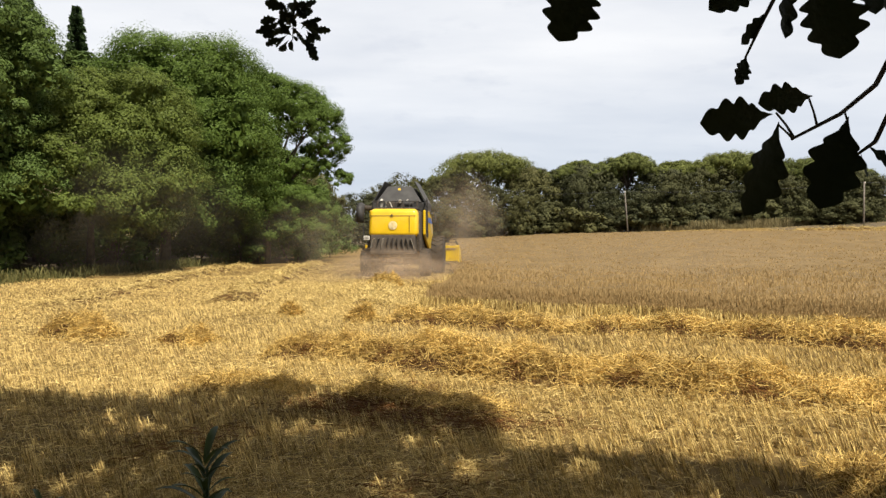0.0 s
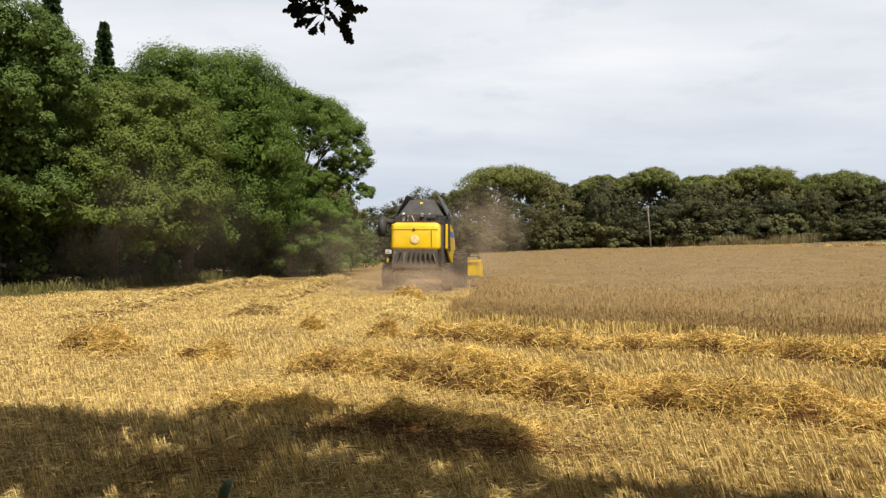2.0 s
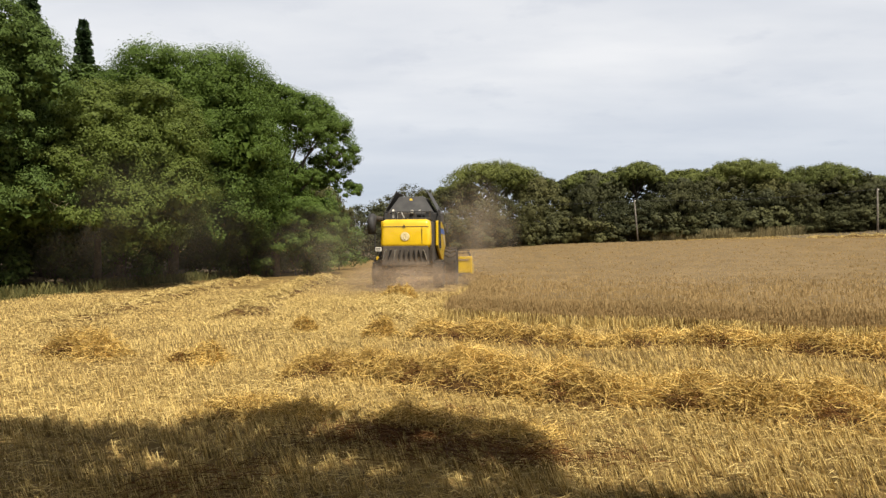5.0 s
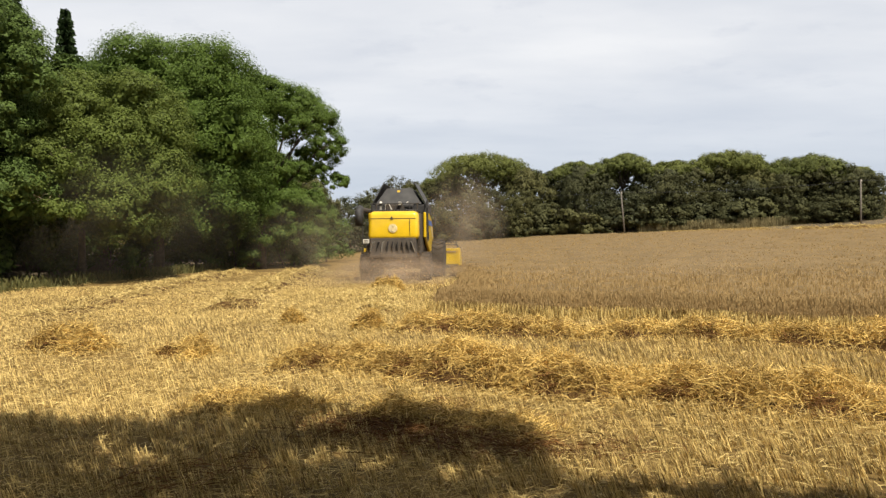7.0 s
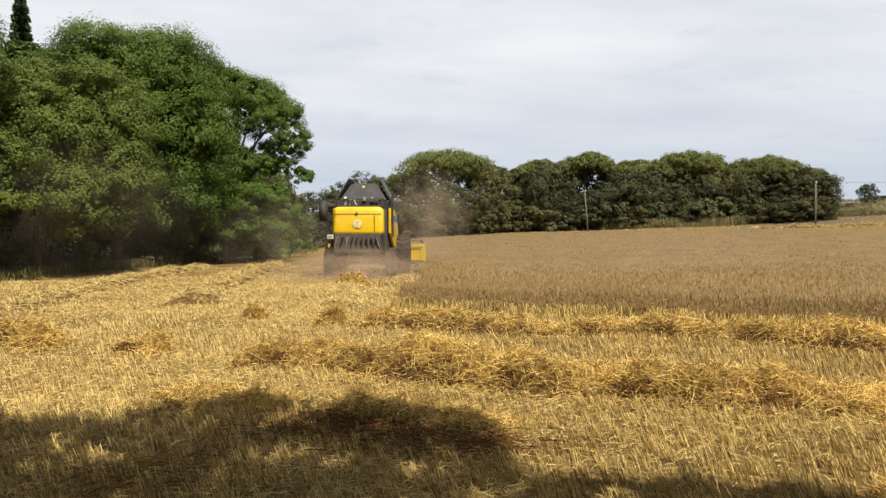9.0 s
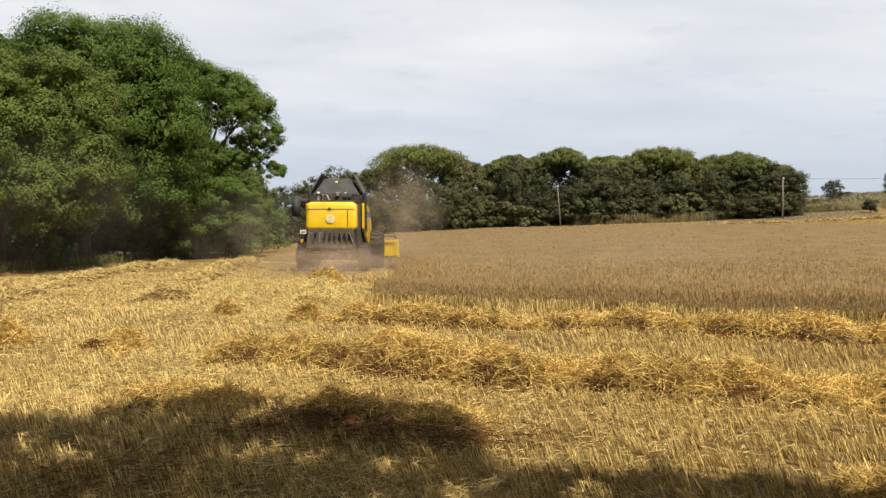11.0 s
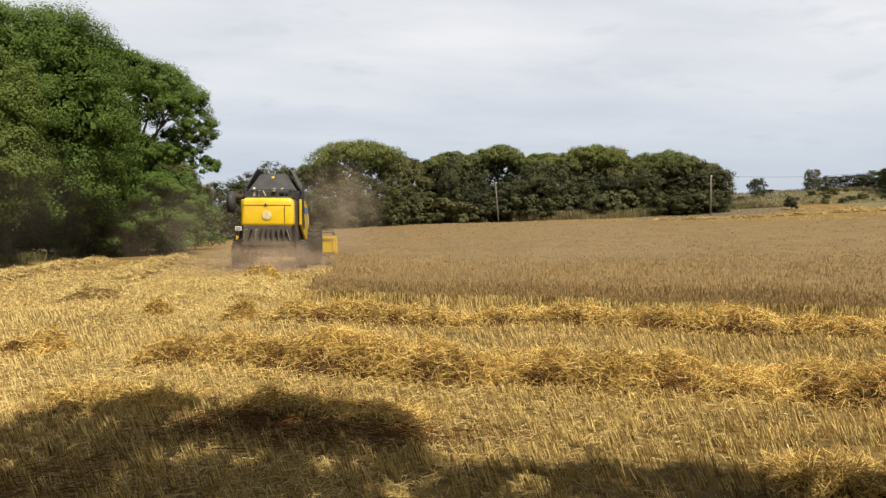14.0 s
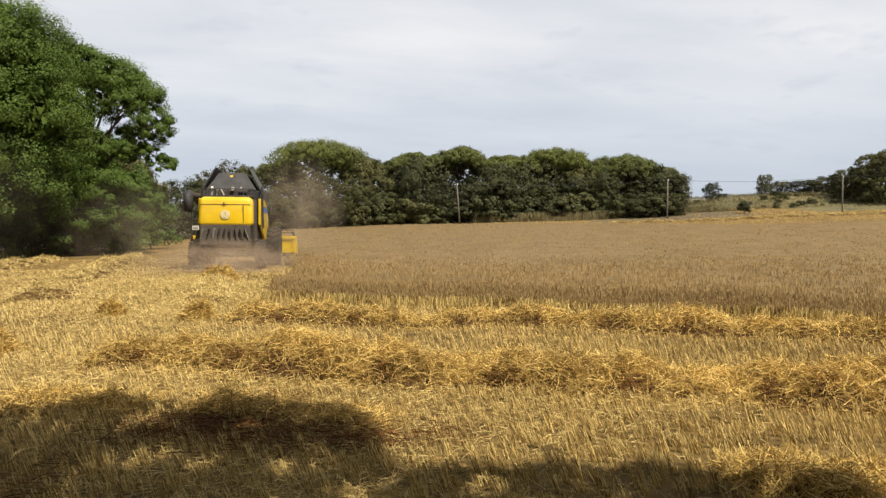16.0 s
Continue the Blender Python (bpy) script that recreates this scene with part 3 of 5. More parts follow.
swath([(-0.9, 13.75), (1, 13.0), (3.84, 12.3), (6.3, 11.1), (9, 9.6), (12.5, 7.3)], 0.95, 0.195, 34000, 1, "long windrow of golden straw beside the standing wheat", 0.42)
swath([(-2.2, 9.5), (-1.2, 9.2), (0.9, 8.1), (1.6, 7.8), (3.1, 7.0), (4.7, 6.4), (6.5, 5.6), (9, 4.2)], 0.95, 0.215, 60000, 2, "long tangled windrow of golden straw on stubble", 0.42)
for i, (x, y, ln, w, h) in enumerate([(-5.9, 11.1, 1.3, 0.7, 0.20), (-3.9, 10.6, 0.8, 0.6, 0.22), (-3.25, 15.2, 0.4, 0.35, 0.14), (-1.5, 13.9, 0.5, 0.4, 0.22),
                                     (-1.9, 7.1, 1.4, 0.9, 0.13), (0.1, 6.3, 1.8, 0.9, 0.10), (3.5, 3.8, 1.1, 0.7, 0.09), (-2.0, 25.2, 1.0, 1.0, 0.36)]):
    swath([(x - ln / 2, y + ln * 0.2), (x, y), (x + ln / 2, y - ln * 0.2)], w, h, 3800, 20 + i, "small heap of loose straw on the stubble", 0.55, dark_hollows=i < 2)
swath([(-1.5, 17.5), (-1.9, 20), (-2.0, 23), (-2.1, 27)], 1.2, 0.15, 9000, 3, "fresh windrow of straw behind the harvester", mat=M_STRAW, dark_hollows=False)
swath([(-5.6, 18.5), (-6.6, 24), (-7.3, 31), (-7.6, 42)], 1.6, 0.17, 12000, 4, "older windrow of straw along the wood", mat=M_STRAW, dark_hollows=False)
swath([(-9.5, 17), (-11.0, 24), (-11.8, 32), (-12, 42)], 1.6, 0.13, 9000, 5, "older windrow of straw along the wood", mat=M_STRAW, dark_hollows=False)
swath([(45, 92.0), (53, 89.4), (66, 88.0), (80, 87.0), (105, 83)], 2.2, 0.20, 11000, 6, "pale windrow of straw at the far edge of the field", mat=M_STRAW, dark_hollows=False)

# standing wheat: a canopy with stalks and ears in front of it and above it
cgx = np.concatenate([np.arange(-5, 25, 0.4), np.geomspace(25.2, 112, 60)])
cgy = np.concatenate([np.arange(5, 36, 0.4), np.geomspace(36.5, 112, 70)])
CX, CY = np.meshgrid(cgx, cgy)
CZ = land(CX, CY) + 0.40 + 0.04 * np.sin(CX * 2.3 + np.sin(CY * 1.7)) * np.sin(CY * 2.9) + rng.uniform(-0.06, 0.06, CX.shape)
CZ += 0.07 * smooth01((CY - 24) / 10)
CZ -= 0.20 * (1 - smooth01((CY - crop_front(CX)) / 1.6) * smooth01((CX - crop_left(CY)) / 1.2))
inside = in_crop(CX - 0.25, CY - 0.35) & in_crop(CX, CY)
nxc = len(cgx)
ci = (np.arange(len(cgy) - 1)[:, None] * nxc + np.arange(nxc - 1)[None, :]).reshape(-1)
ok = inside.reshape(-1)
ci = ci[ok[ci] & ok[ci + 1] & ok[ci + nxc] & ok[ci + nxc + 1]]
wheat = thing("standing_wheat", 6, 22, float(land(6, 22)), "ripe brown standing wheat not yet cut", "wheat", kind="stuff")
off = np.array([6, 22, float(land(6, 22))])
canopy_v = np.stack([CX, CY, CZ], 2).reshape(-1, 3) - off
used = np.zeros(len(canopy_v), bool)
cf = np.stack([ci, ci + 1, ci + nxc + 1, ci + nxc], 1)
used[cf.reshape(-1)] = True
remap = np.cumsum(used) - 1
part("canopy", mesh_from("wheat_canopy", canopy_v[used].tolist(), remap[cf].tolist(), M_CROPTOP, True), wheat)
wx, wy = scatter(210000, 11, 112, -9, 50, 1.75)
ex = rng.uniform(-0.3, 14, 50000)
ey = crop_front(ex) + rng.exponential(0.6, 50000)
fy = rng.uniform(17.3, 35, 16000)
fx = crop_left(fy) + rng.exponential(0.35, 16000)
wx, wy = np.concatenate([wx, ex, fx]), np.concatenate([wy, ey, fy])
edge_wave = 0.12 * np.sin(wx * 3.0) + 0.1 * np.sin(wx * 7.1 + 1)
keep = in_crop(wx, wy + edge_wave)
wx, wy = wx[keep], wy[keep]
wd = np.hypot(wx, wy)
wh = rng.uniform(0.34, 0.54, len(wx)) * (0.6 + 0.4 * smooth01((wy - crop_front(wx)) / 0.9))
part("stalks", blades("wheat_stalks", wx - 6, wy - 22, land(wx, wy) - off[2] + np.where(wd > 24, 0.2, 0), np.where(wd > 24, wh - 0.2, wh), 0.14, 0.0022 + 0.00040 * np.minimum(wd, 90), M_CROP, False), wheat)

qx = rng.uniform(-0.4, 15, 16000)
qy = crop_front(qx) + rng.normal(0.0, 0.16, 16000) + 0.1 * np.sin(qx * 4.1)
ry_ = rng.uniform(17.4, 30, 5000)
qx, qy = np.concatenate([qx, crop_left(ry_) + rng.normal(0, 0.15, 5000)]), np.concatenate([qy, ry_])
qd = np.hypot(qx, qy)
part("edge_stalks", blades("edge_stalks", qx - 6, qy - 22, land(qx, qy) - off[2], rng.uniform(0.08, 0.30, len(qx)), 0.12, 0.0018 + 0.00028 * qd, M_STRAW, False), wheat, "bent golden stalks")


# ---------------------------------------------------------------- trees
def leaves(lobes, count, size, seed, mat, clump=0.27, per=150, up=0.25, long=1.6, inner=0.12):
    """A crown of leaf sprays: tufts on the skin of several lobes (x, y, z, rx, ry, rz)."""
    r = np.random.default_rng(seed)
    lob = np.array(lobes, float)
    wgt = (lob[:, 3] * lob[:, 5] + lob[:, 4] * lob[:, 5]) ** 0.8
    nt = max(6, count // per)
    many = nt * 4
    li = r.choice(len(lob), many, p=wgt / wgt.sum())
    d = r.normal(0, 1, (many, 3))
    d[:, 2] = np.where(d[:, 2] < -0.7, -d[:, 2], d[:, 2])
    d /= np.linalg.norm(d, axis=1)[:, None]
    shell = 0.80 + 0.20 * r.random(many)
    at = lob[li, 0:3] + d * lob[li, 3:6] * shell[:, None]
    deep_in = np.zeros(many)
    for k in range(len(lob)):
        deep_in += (np.linalg.norm((at - lob[k, 0:3]) / lob[k, 3:6], axis=1) < 0.82) & (li != k)
    order = np.argsort(deep_in + r.random(many) * 1.15, kind="stable")[:nt]
    li, d, shell = li[order], d[order], shell[order]
    rad = lob[li, 3:6]
    tc = lob[li, 0:3] + d * rad * shell[:, None]
    n = nt * per
    ti = np.repeat(np.arange(nt), per)
    sig = clump * rad.mean(1) * r.uniform(0.65, 1.45, nt)
    g = r.normal(0, 1, (n, 3))
    g *= (r.random(n) ** 0.45 / (np.linalg.norm(g, axis=1) + 1e-6))[:, None]
    p = tc[ti] + g * np.stack([sig, sig, sig * 0.75], 1)[ti]
    nrm = d[ti] * 0.6 + g * 1.0 + r.normal(0, 0.22, (n, 3)) + np.array([0, 0, up])
    nrm /= np.linalg.norm(nrm, axis=1)[:, None]
    a = np.cross(nrm, r.normal(0, 1, (n, 3)))
    a /= np.linalg.norm(a, axis=1)[:, None] + 1e-9
    b = np.cross(nrm, a)
    ln = size * r.uniform(0.6, 1.4, n)[:, None]
    wd_ = ln / long
    v = np.stack([p - a * ln * 0.6, p + a * ln * 0.3 + b * wd_ * 0.55, p + a * ln * 0.3 - b * wd_ * 0.55], 1)
    # larger leaf sprays inside, so that the crown is not hollow
    ni = max(30, int(n * inner))
    ii = r.choice(len(lob), ni, p=wgt / wgt.sum())
    e = r.normal(0, 1, (ni, 3))
    e *= (0.15 + 0.48 * r.random(ni) ** 0.5)[:, None] / np.linalg.norm(e, axis=1)[:, None]
    pc = lob[ii, 0:3] + e * lob[ii, 3:6]
    a2 = r.normal(0, 1, (ni, 3))
    a2 *= (lob[ii, 3] * 0.10 * r.uniform(0.7, 1.3, ni) / np.linalg.norm(a2, axis=1))[:, None]
    b2 = np.cross(a2, r.normal(0, 1, (ni, 3)))
    b2 *= (lob[ii, 3] * 0.075 / (np.linalg.norm(b2, axis=1) + 1e-9))[:, None]
    v2 = np.stack([pc - a2, pc + 0.6 * a2 + b2, pc + 0.6 * a2 - b2], 1)
    return mesh_quads("leaves", np.concatenate([v, v2]), mat)


def limbs(height, radius, lobes, seed, lean=(0, 0), fork=0.35):
    """A tapered trunk that forks into a limb for each lobe."""
    r = random.Random(seed)
    bm = bmesh.new()
    top = Vector((lean[0], lean[1], height * fork))
    tube([(0, 0, -0.3), (0.06 * r.uniform(-1, 1), 0.06 * r.uniform(-1, 1), height * fork * 0.4), top], [radius * 1.25, radius, radius * 0.8], 9, bm)
    for lx_, ly_, lz_, rx_, ry_, rz_ in lobes[:9]:
        end = Vector((lx_, ly_, lz_ + rz_ * 0.2))
        mid = top.lerp(end, 0.5) + Vector((r.uniform(-0.5, 0.5), r.uniform(-0.5, 0.5), r.uniform(-0.1, 0.6)))
        tube([top - Vector((0, 0, 0.2)), mid, end], [radius * 0.55, radius * 0.32, radius * 0.08], 5, bm)
        for k in range(4):
            tip = end + Vector((r.uniform(-1, 1) * rx_, r.uniform(-1, 1) * ry_, r.uniform(-0.5, 0.9) * rz_)) * 0.85
            b0 = mid.lerp(end, r.uniform(0.1, 0.9))
            tube([b0, b0.lerp(tip, 0.5) + Vector((0, 0, r.uniform(0, 0.4))), tip], [radius * 0.16, radius * 0.10, radius * 0.03], 4, bm)
    return bm_mesh("limbs", bm, M_BARK, True)


def tree(name, x, y, height, lobes, count, size, seed, mat, label, category="tree", group="", radius=0.22, **kw):
    ob = thing(name, x, y, float(land(x, y)), label, category, group)
    part("trunk", limbs(height, radius, lobes, seed), ob, "grey-brown bark")
    part("crown", leaves(lobes, count, size, seed, mat, **kw), ob)
    return ob


def round_lobes(w, z0, z1, n, seed, spread=0.72, dx=0.0, dy=0.0):
    """Lobes that fill a crown of width w between two heights."""
    r = random.Random(seed)
    out = []
    for i in range(n):
        f = (i + 0.5) / n
        z = z0 + (z1 - z0) * f
        taper = math.sin(math.pi * min(1, 0.22 + 0.68 * f)) ** 0.6
        a = i * 2.4 + r.uniform(-0.4, 0.4)
        d = w / 2 * spread * taper * math.sqrt(r.uniform(0.3, 1.0))
        k = w * r.uniform(0.19, 0.30) * (0.75 + 0.25 * taper)
        out.append((d * math.cos(a) + dx, d * math.sin(a) + dy, min(z, z1 - k * 0.75), k, k, k * 0.85))
    return out


WOOD = "trees of the wood along the field"
# large ash trees of the wood
tree("ash_tree", -17.6, 44, 14, round_lobes(11.2, 3.9, 13.7, 32, 1, dx=0.9), 140000, 0.118, 11, M_ASH, "tall bright green ash tree with a full rounded crown", group=WOOD, radius=0.30)
LEANING = [(-2.6, 0.0, 8.9, 2.3), (-1.0, -0.6, 10.0, 1.9), (0.6, 0.2, 10.6, 1.7), (2.2, 0.0, 10.2, 1.6), (3.5, 0.3, 9.2, 1.5), (4.3, 0.0, 8.0, 1.2), (2.9, -0.8, 8.6, 1.1), (-0.4, 0.4, 11.0, 1.5), (1.0, 0.6, 8.9, 1.4), (3.1, 0.8, 7.4, 1.0), (-1.6, 0.3, 11.0, 1.5),
           (-2.4, -0.8, 6.6, 2.2), (-0.4, -1.0, 7.6, 1.5), (0.9, -0.6, 6.2, 1.5), (2.7, 0.0, 6.3, 1.1), (4.0, 0.2, 6.3, 1.0), (4.9, 0.0, 5.7, 0.8),
           (-2.6, -0.4, 4.0, 2.0), (-0.6, -1.0, 4.6, 1.7), (1.2, -0.4, 4.0, 1.7), (2.9, 0.0, 4.3, 1.3), (4.0, 0.4, 3.4, 1.2), (3.0, 0.3, 2.2, 1.4), (0.8, 0.0, 2.2, 1.6)]
tree("ash_tree", -12.0, 47, 12.2, [(x, y, z + (0.45 if z > 8 else 0), k * 1.14, k * 1.14, k * (0.66 if x > 2.5 and z < 7 else 0.95)) for x, y, z, k in LEANING], 150000, 0.115, 12, M_ASH, "green ash tree leaning out over the field edge", group=WOOD, radius=0.26, inner=0.05)
tree("ash_tree", -21.5, 45, 14.0, round_lobes(8.0, 3.0, 12.8, 16, 3), 36000, 0.155, 13, M_ASH, "tall green ash tree among others", group=WOOD, radius=0.28)
tree("pale_ash_tree", -17.8, 35.0, 9.6, round_lobes(7.6, 2.6, 9.7, 22, 4, dx=2.0, dy=-1.0), 95000, 0.100, 14, M_OLIVELEAF, "yellow-green ash tree with low spreading boughs", group=WOOD, radius=0.18)
elm = tree("elm_tree", -20.0, 29.0, 11.6, round_lobes(7.2, 3.6, 12.0, 22, 5, dx=0.4, dy=-0.5), 74000, 0.112, 15, M_DARKLEAF, "dark green elm tree at the field edge", group=WOOD, radius=0.22)
tree("elm_tree", -21.8, 24.0, 11.5, round_lobes(8.0, 3.2, 11.9, 20, 6, dx=0.8), 40000, 0.125, 16, M_DARKLEAF, "dark green elm tree at the field edge", group=WOOD, radius=0.22)
tree("elm_tree", -13.0, 54.0, 9.0, round_lobes(8.4, 0.5, 8.2, 16, 10), 32000, 0.155, 20, M_DARKLEAF, "bushy dark green elm tree at the field edge", group=WOOD, radius=0.2)
# low boughs of the elm that reach out, half bare
def bough(path, seed):
    r = random.Random(seed)
    bm = tube(path, [0.07, 0.05, 0.035, 0.012], 7)
    for i in range(34):
        f = r.uniform(0.15, 1.0) * (len(path) - 1)
        k = min(int(f), len(path) - 2)
        p = Vector(path[k]).lerp(Vector(path[k + 1]), f - k)
        d = Vector((r.uniform(-0.5, 0.9), r.uniform(-0.8, 0.4), r.uniform(-0.9, 0.6))) * r.uniform(0.4, 0.9)
        tube([p, p + d * 0.5 + Vector((0, 0, 0.08)), p + d], [0.018, 0.011, 0.004], 4, bm)
    ob = part("bare_bough", bm_mesh("bare_bough", bm, M_LITBARK, True), elm, "half-bare bough, coloured pale as sunlit")
    lob = [(x, y, z - 0.1, 0.95, 0.8, 0.5) for x, y, z in path[1:]]
    part("leaves", leaves(lob, 5200, 0.11, seed, M_OLIVELEAF, clump=0.42, per=55), ob)


bough([(-0.2, 0.0, 4.3), (1.3, -0.6, 4.6), (2.8, -0.4, 4.1), (4.3, 0.2, 3.3)], 301)
bough([(-0.3, 0.0, 5.2), (-1.2, -1.2, 5.0), (0.2, -1.9, 4.5), (1.4, -2.2, 4.0)], 302)
bough([(0.0, 0.2, 5.6), (1.5, 0.8, 6.0), (2.9, 1.0, 5.8), (4.2, 0.9, 5.2)], 303)
# the depth of the wood, and the wood behind the path
deep = tree("elm_tree", -24.5, 33.0, 13.0, round_lobes(9.6, 0.4, 12.5, 20, 7), 9000, 0.46, 17, M_DARKLEAF, "dark elm tree deep in the wood", clump=0.33, per=60, group=WOOD, radius=0.25)
for i, (x, y, k) in enumerate([(-24, 41, 1.0), (-21, 50, 0.95), (-25, 27, 1.0), (-29, 37, 1.05), (-29, 46, 1.1), (-31, 29, 1.0), (-19, 62, 0.85), (-22, 60, 1.0), (-28, 55, 1.0), (-35, 42, 1.1), (-20, 70, 0.9),
                               (-6, -6.5, 0.9), (0, -8.0, 1.0), (7, -7.5, 0.9), (-13, -5, 0.9), (-24, 12, 1.0), (-25, 19, 1.0)]):
    made = copy_thing(deep, pose(0, 0, 0))
    made.matrix_basis = pose(x, y, float(land(x, y)) - 0.05, 0, 0, i * 67) @ Matrix.Diagonal((k, k, k, 1))


def cypress(x, y, height, width, seed):
    """A spire of drooping needle sprays in tiers."""
    r = np.random.default_rng(seed)
    ob = thing("cypress", x, y, float(land(x, y)), "dark narrow conifer rising behind the wood", "conifer", WOOD)
    part("trunk", bm_mesh("cypress_trunk", tube([(0, 0, -0.3), (0, 0, height * 0.5), (0, 0, height - 0.2)], [0.2, 0.13, 0.02], 7), M_BARK, True), ob)
    n, tiers = 16000, 26
    tier = np.floor(tiers * r.random(n) ** 0.85)
    f = tier / tiers
    reach = (width / 2 * (1 - f) ** 0.92 + 0.02) * (0.75 + 0.35 * np.abs(np.sin(tier * 2.7)))
    rho = np.sqrt(r.random(n))
    a = (np.floor(r.random(n) * 9) + 0.45 * r.random(n)) / 9 * 2 * np.pi + tier * 0.8
    z = 2 + (height - 2) * (f + r.random(n) * 0.6 / tiers) + 0.15 * rho * reach - 0.32 * rho ** 2 * reach
    c = np.stack([np.cos(a) * reach * rho, np.sin(a) * reach * rho, z], 1)
    d = np.stack([np.cos(a), np.sin(a), r.normal(-0.1, 0.4, n)], 1) * r.uniform(0.12, 0.24, n)[:, None]
    e = np.cross(d, r.normal(0, 1, (n, 3))) * 0.5
    part("crown", mesh_quads("needles", np.stack([c - d * 0.5 + e, c + d, c - d * 0.5 - e], 1), M_FIR), ob)


cypress(-25.9, 49, 17.6, 6.4, 31)
cypress(-28.6, 47, 19.6, 8.5, 32)

# shrubs and grass along the wood's edge
for i, (x, y, w, h) in enumerate([(-24, 30, 5, 3.4), (-23.5, 35, 5, 3.4), (-27, 33, 5, 4), (-22, 40, 5, 3.2), (-24.5, 26, 5, 3.4), (-13.6, 46.5, 4.0, 3.6), (-10.8, 47.5, 3.8, 4.2), (-16.4, 47, 4.4, 3.4), (-13.4, 50, 4.4, 3.6), (-11.0, 52.5, 4.2, 4.2),
                                  (-9.4, 57, 4.6, 3.8), (-20.5, 31, 4.5, 4.5), (-20.0, 35, 4.5, 4.0), (-18.5, 46, 5, 4.5), (-18.8, 40, 4.5, 4.2), (-22.5, 27, 4.5, 4.0), (-16.5, 51, 4.5, 4)]):
    ob = thing("shrub", x, y, float(land(x, y)), "dense green shrub at the edge of the wood", "shrub", "shrubs of the wood's edge")
    lob = round_lobes(w, 0.5, h, 6, 40 + i)
    part("stem", limbs(h, 0.05, lob, 40 + i, fork=0.15), ob)
    part("foliage", leaves(lob, 7000, 0.15, 40 + i, M_DARKLEAF, clump=0.35, per=70), ob)


# far woods: umbrella pines above holm oaks, built once each and repeated
def pine_lobes(w, h, seed):
    r = random.Random(seed)
    out = []
    for i in range(13):
        a, d = i * 2.4, w / 2 * 0.78 * math.sqrt((i + 0.3) / 13)
        drop = (d / (w / 2)) ** 2 * h * 0.24
        k = w * 0.17 + 0.3
        out.append((d * math.cos(a), d * math.sin(a), h - k * 0.62 - drop + r.uniform(-0.3, 0.2), k, k, k * 0.62))
    return out


PINES, OAKS = "umbrella pines of the far wood", "holm oaks of the far wood"
oak_kinds = []
PINE_AT = [(6.4, 113, 14.0, 16.5), (21.0, 114, 11.5, 8.5), (28.5, 113, 12.0, 10), (35.5, 115, 10.6, 9), (44, 112, 11.5, 13.5), (55, 109, 10.0, 13), (61, 108, 7.8, 8), (0, 118, 11.0, 9), (14, 118, 11.0, 9), (38, 118, 11.0, 9), (50, 115, 10.0, 9), (25, 119, 11, 9)]
for i, (x, y, h, w) in enumerate(PINE_AT):
    lob = pine_lobes(w, h, 60 + i)
    ob = thing("umbrella_pine", x, y, float(land(x, y)), "umbrella pine with a broad flat-topped green crown", "pine tree", PINES)
    part("trunk", limbs(h, 0.22, lob, 60 + i, fork=0.55), ob, "grey-brown bark")
    part("crown", leaves(lob, 19000, 0.235, 60 + i, M_PINE, clump=0.30, per=60, up=0.4), ob)
OAK_AT = [(-12, 92, 7.0, 7), (-17, 84, 8.0, 8), (-15, 74, 8.0, 8), (-14, 65, 8, 8), (-9, 108, 9, 9), (-3, 112, 10, 9), (3, 110, 10, 10), (12, 111, 10.5, 10), (22, 110, 10, 10),
          (33, 110, 9.0, 9), (40, 109, 8.8, 9), (48, 108, 8.0, 9), (58, 105, 8.0, 9), (62, 106, 7.0, 7), (60, 102, 6.4, 7), (16.5, 114, 10.2, 9), (52, 112, 9.0, 9), (53, 107, 7.8, 9), (57, 109, 7.2, 8), (28, 117, 9.4, 9), (36, 119, 9.0, 9), (45, 117, 8.4, 9), (20, 119, 9.0, 8), (77.5, 117, 3.4, 3.2)]
for i in range(15):                                   # the front row
    x = -9 + 4.9 * i
    OAK_AT.append((x, 103.5 - 1.2 * math.sin(i * 2.1) + (2.0 if x > 14 else -0.5) - (0.22 * (x - 42) if x > 42 else 0), 6.7 + 1.7 * math.sin(i * 2.3) - (0.07 * (x - 40) if x > 40 else 0), 6.4 + 1.2 * math.sin(i * 2.9)))
for i in range(4):
    lob = round_lobes(8, 0.6, 8.0, 16, 80 + i)
    ob = thing("holm_oak", 0, 0, 0, "dusty grey-green holm oak leafed down to the ground", "oak tree", OAKS)
    part("trunk", limbs(8, 0.2, lob, 80 + i, fork=0.2), ob, "grey-brown bark")
    part("crown", leaves(lob, 9500, 0.27, 80 + i, M_HOLM, clump=0.34, per=50), ob)
    oak_kinds.append(ob)
for i, (x, y, h, w) in enumerate(OAK_AT):
    m = pose(x, y, float(land(x, y)) - 0.1, 0, 0, i * 77) @ Matrix.Diagonal((w / 8, w / 8, h / 8, 1))
    if i < 4:
        oak_kinds[i].matrix_basis = m
    else:
        src = oak_kinds[i % 4]
        made = copy_thing(src, pose(0, 0, 0))
        made.matrix_basis = m

bare = thing("half_bare_tree", -6.6, 99, float(land(-6.6, 99)), "thin grey tree with few leaves before the far wood", "tree")
bare_lobes = round_lobes(4.6, 5.5, 10.0, 9, 150)
part("trunk", limbs(10, 0.16, bare_lobes, 150, fork=0.4), bare, "grey bark")
part("crown", leaves(bare_lobes, 1100, 0.24, 150, M_HOLM, clump=0.55, per=12), bare)

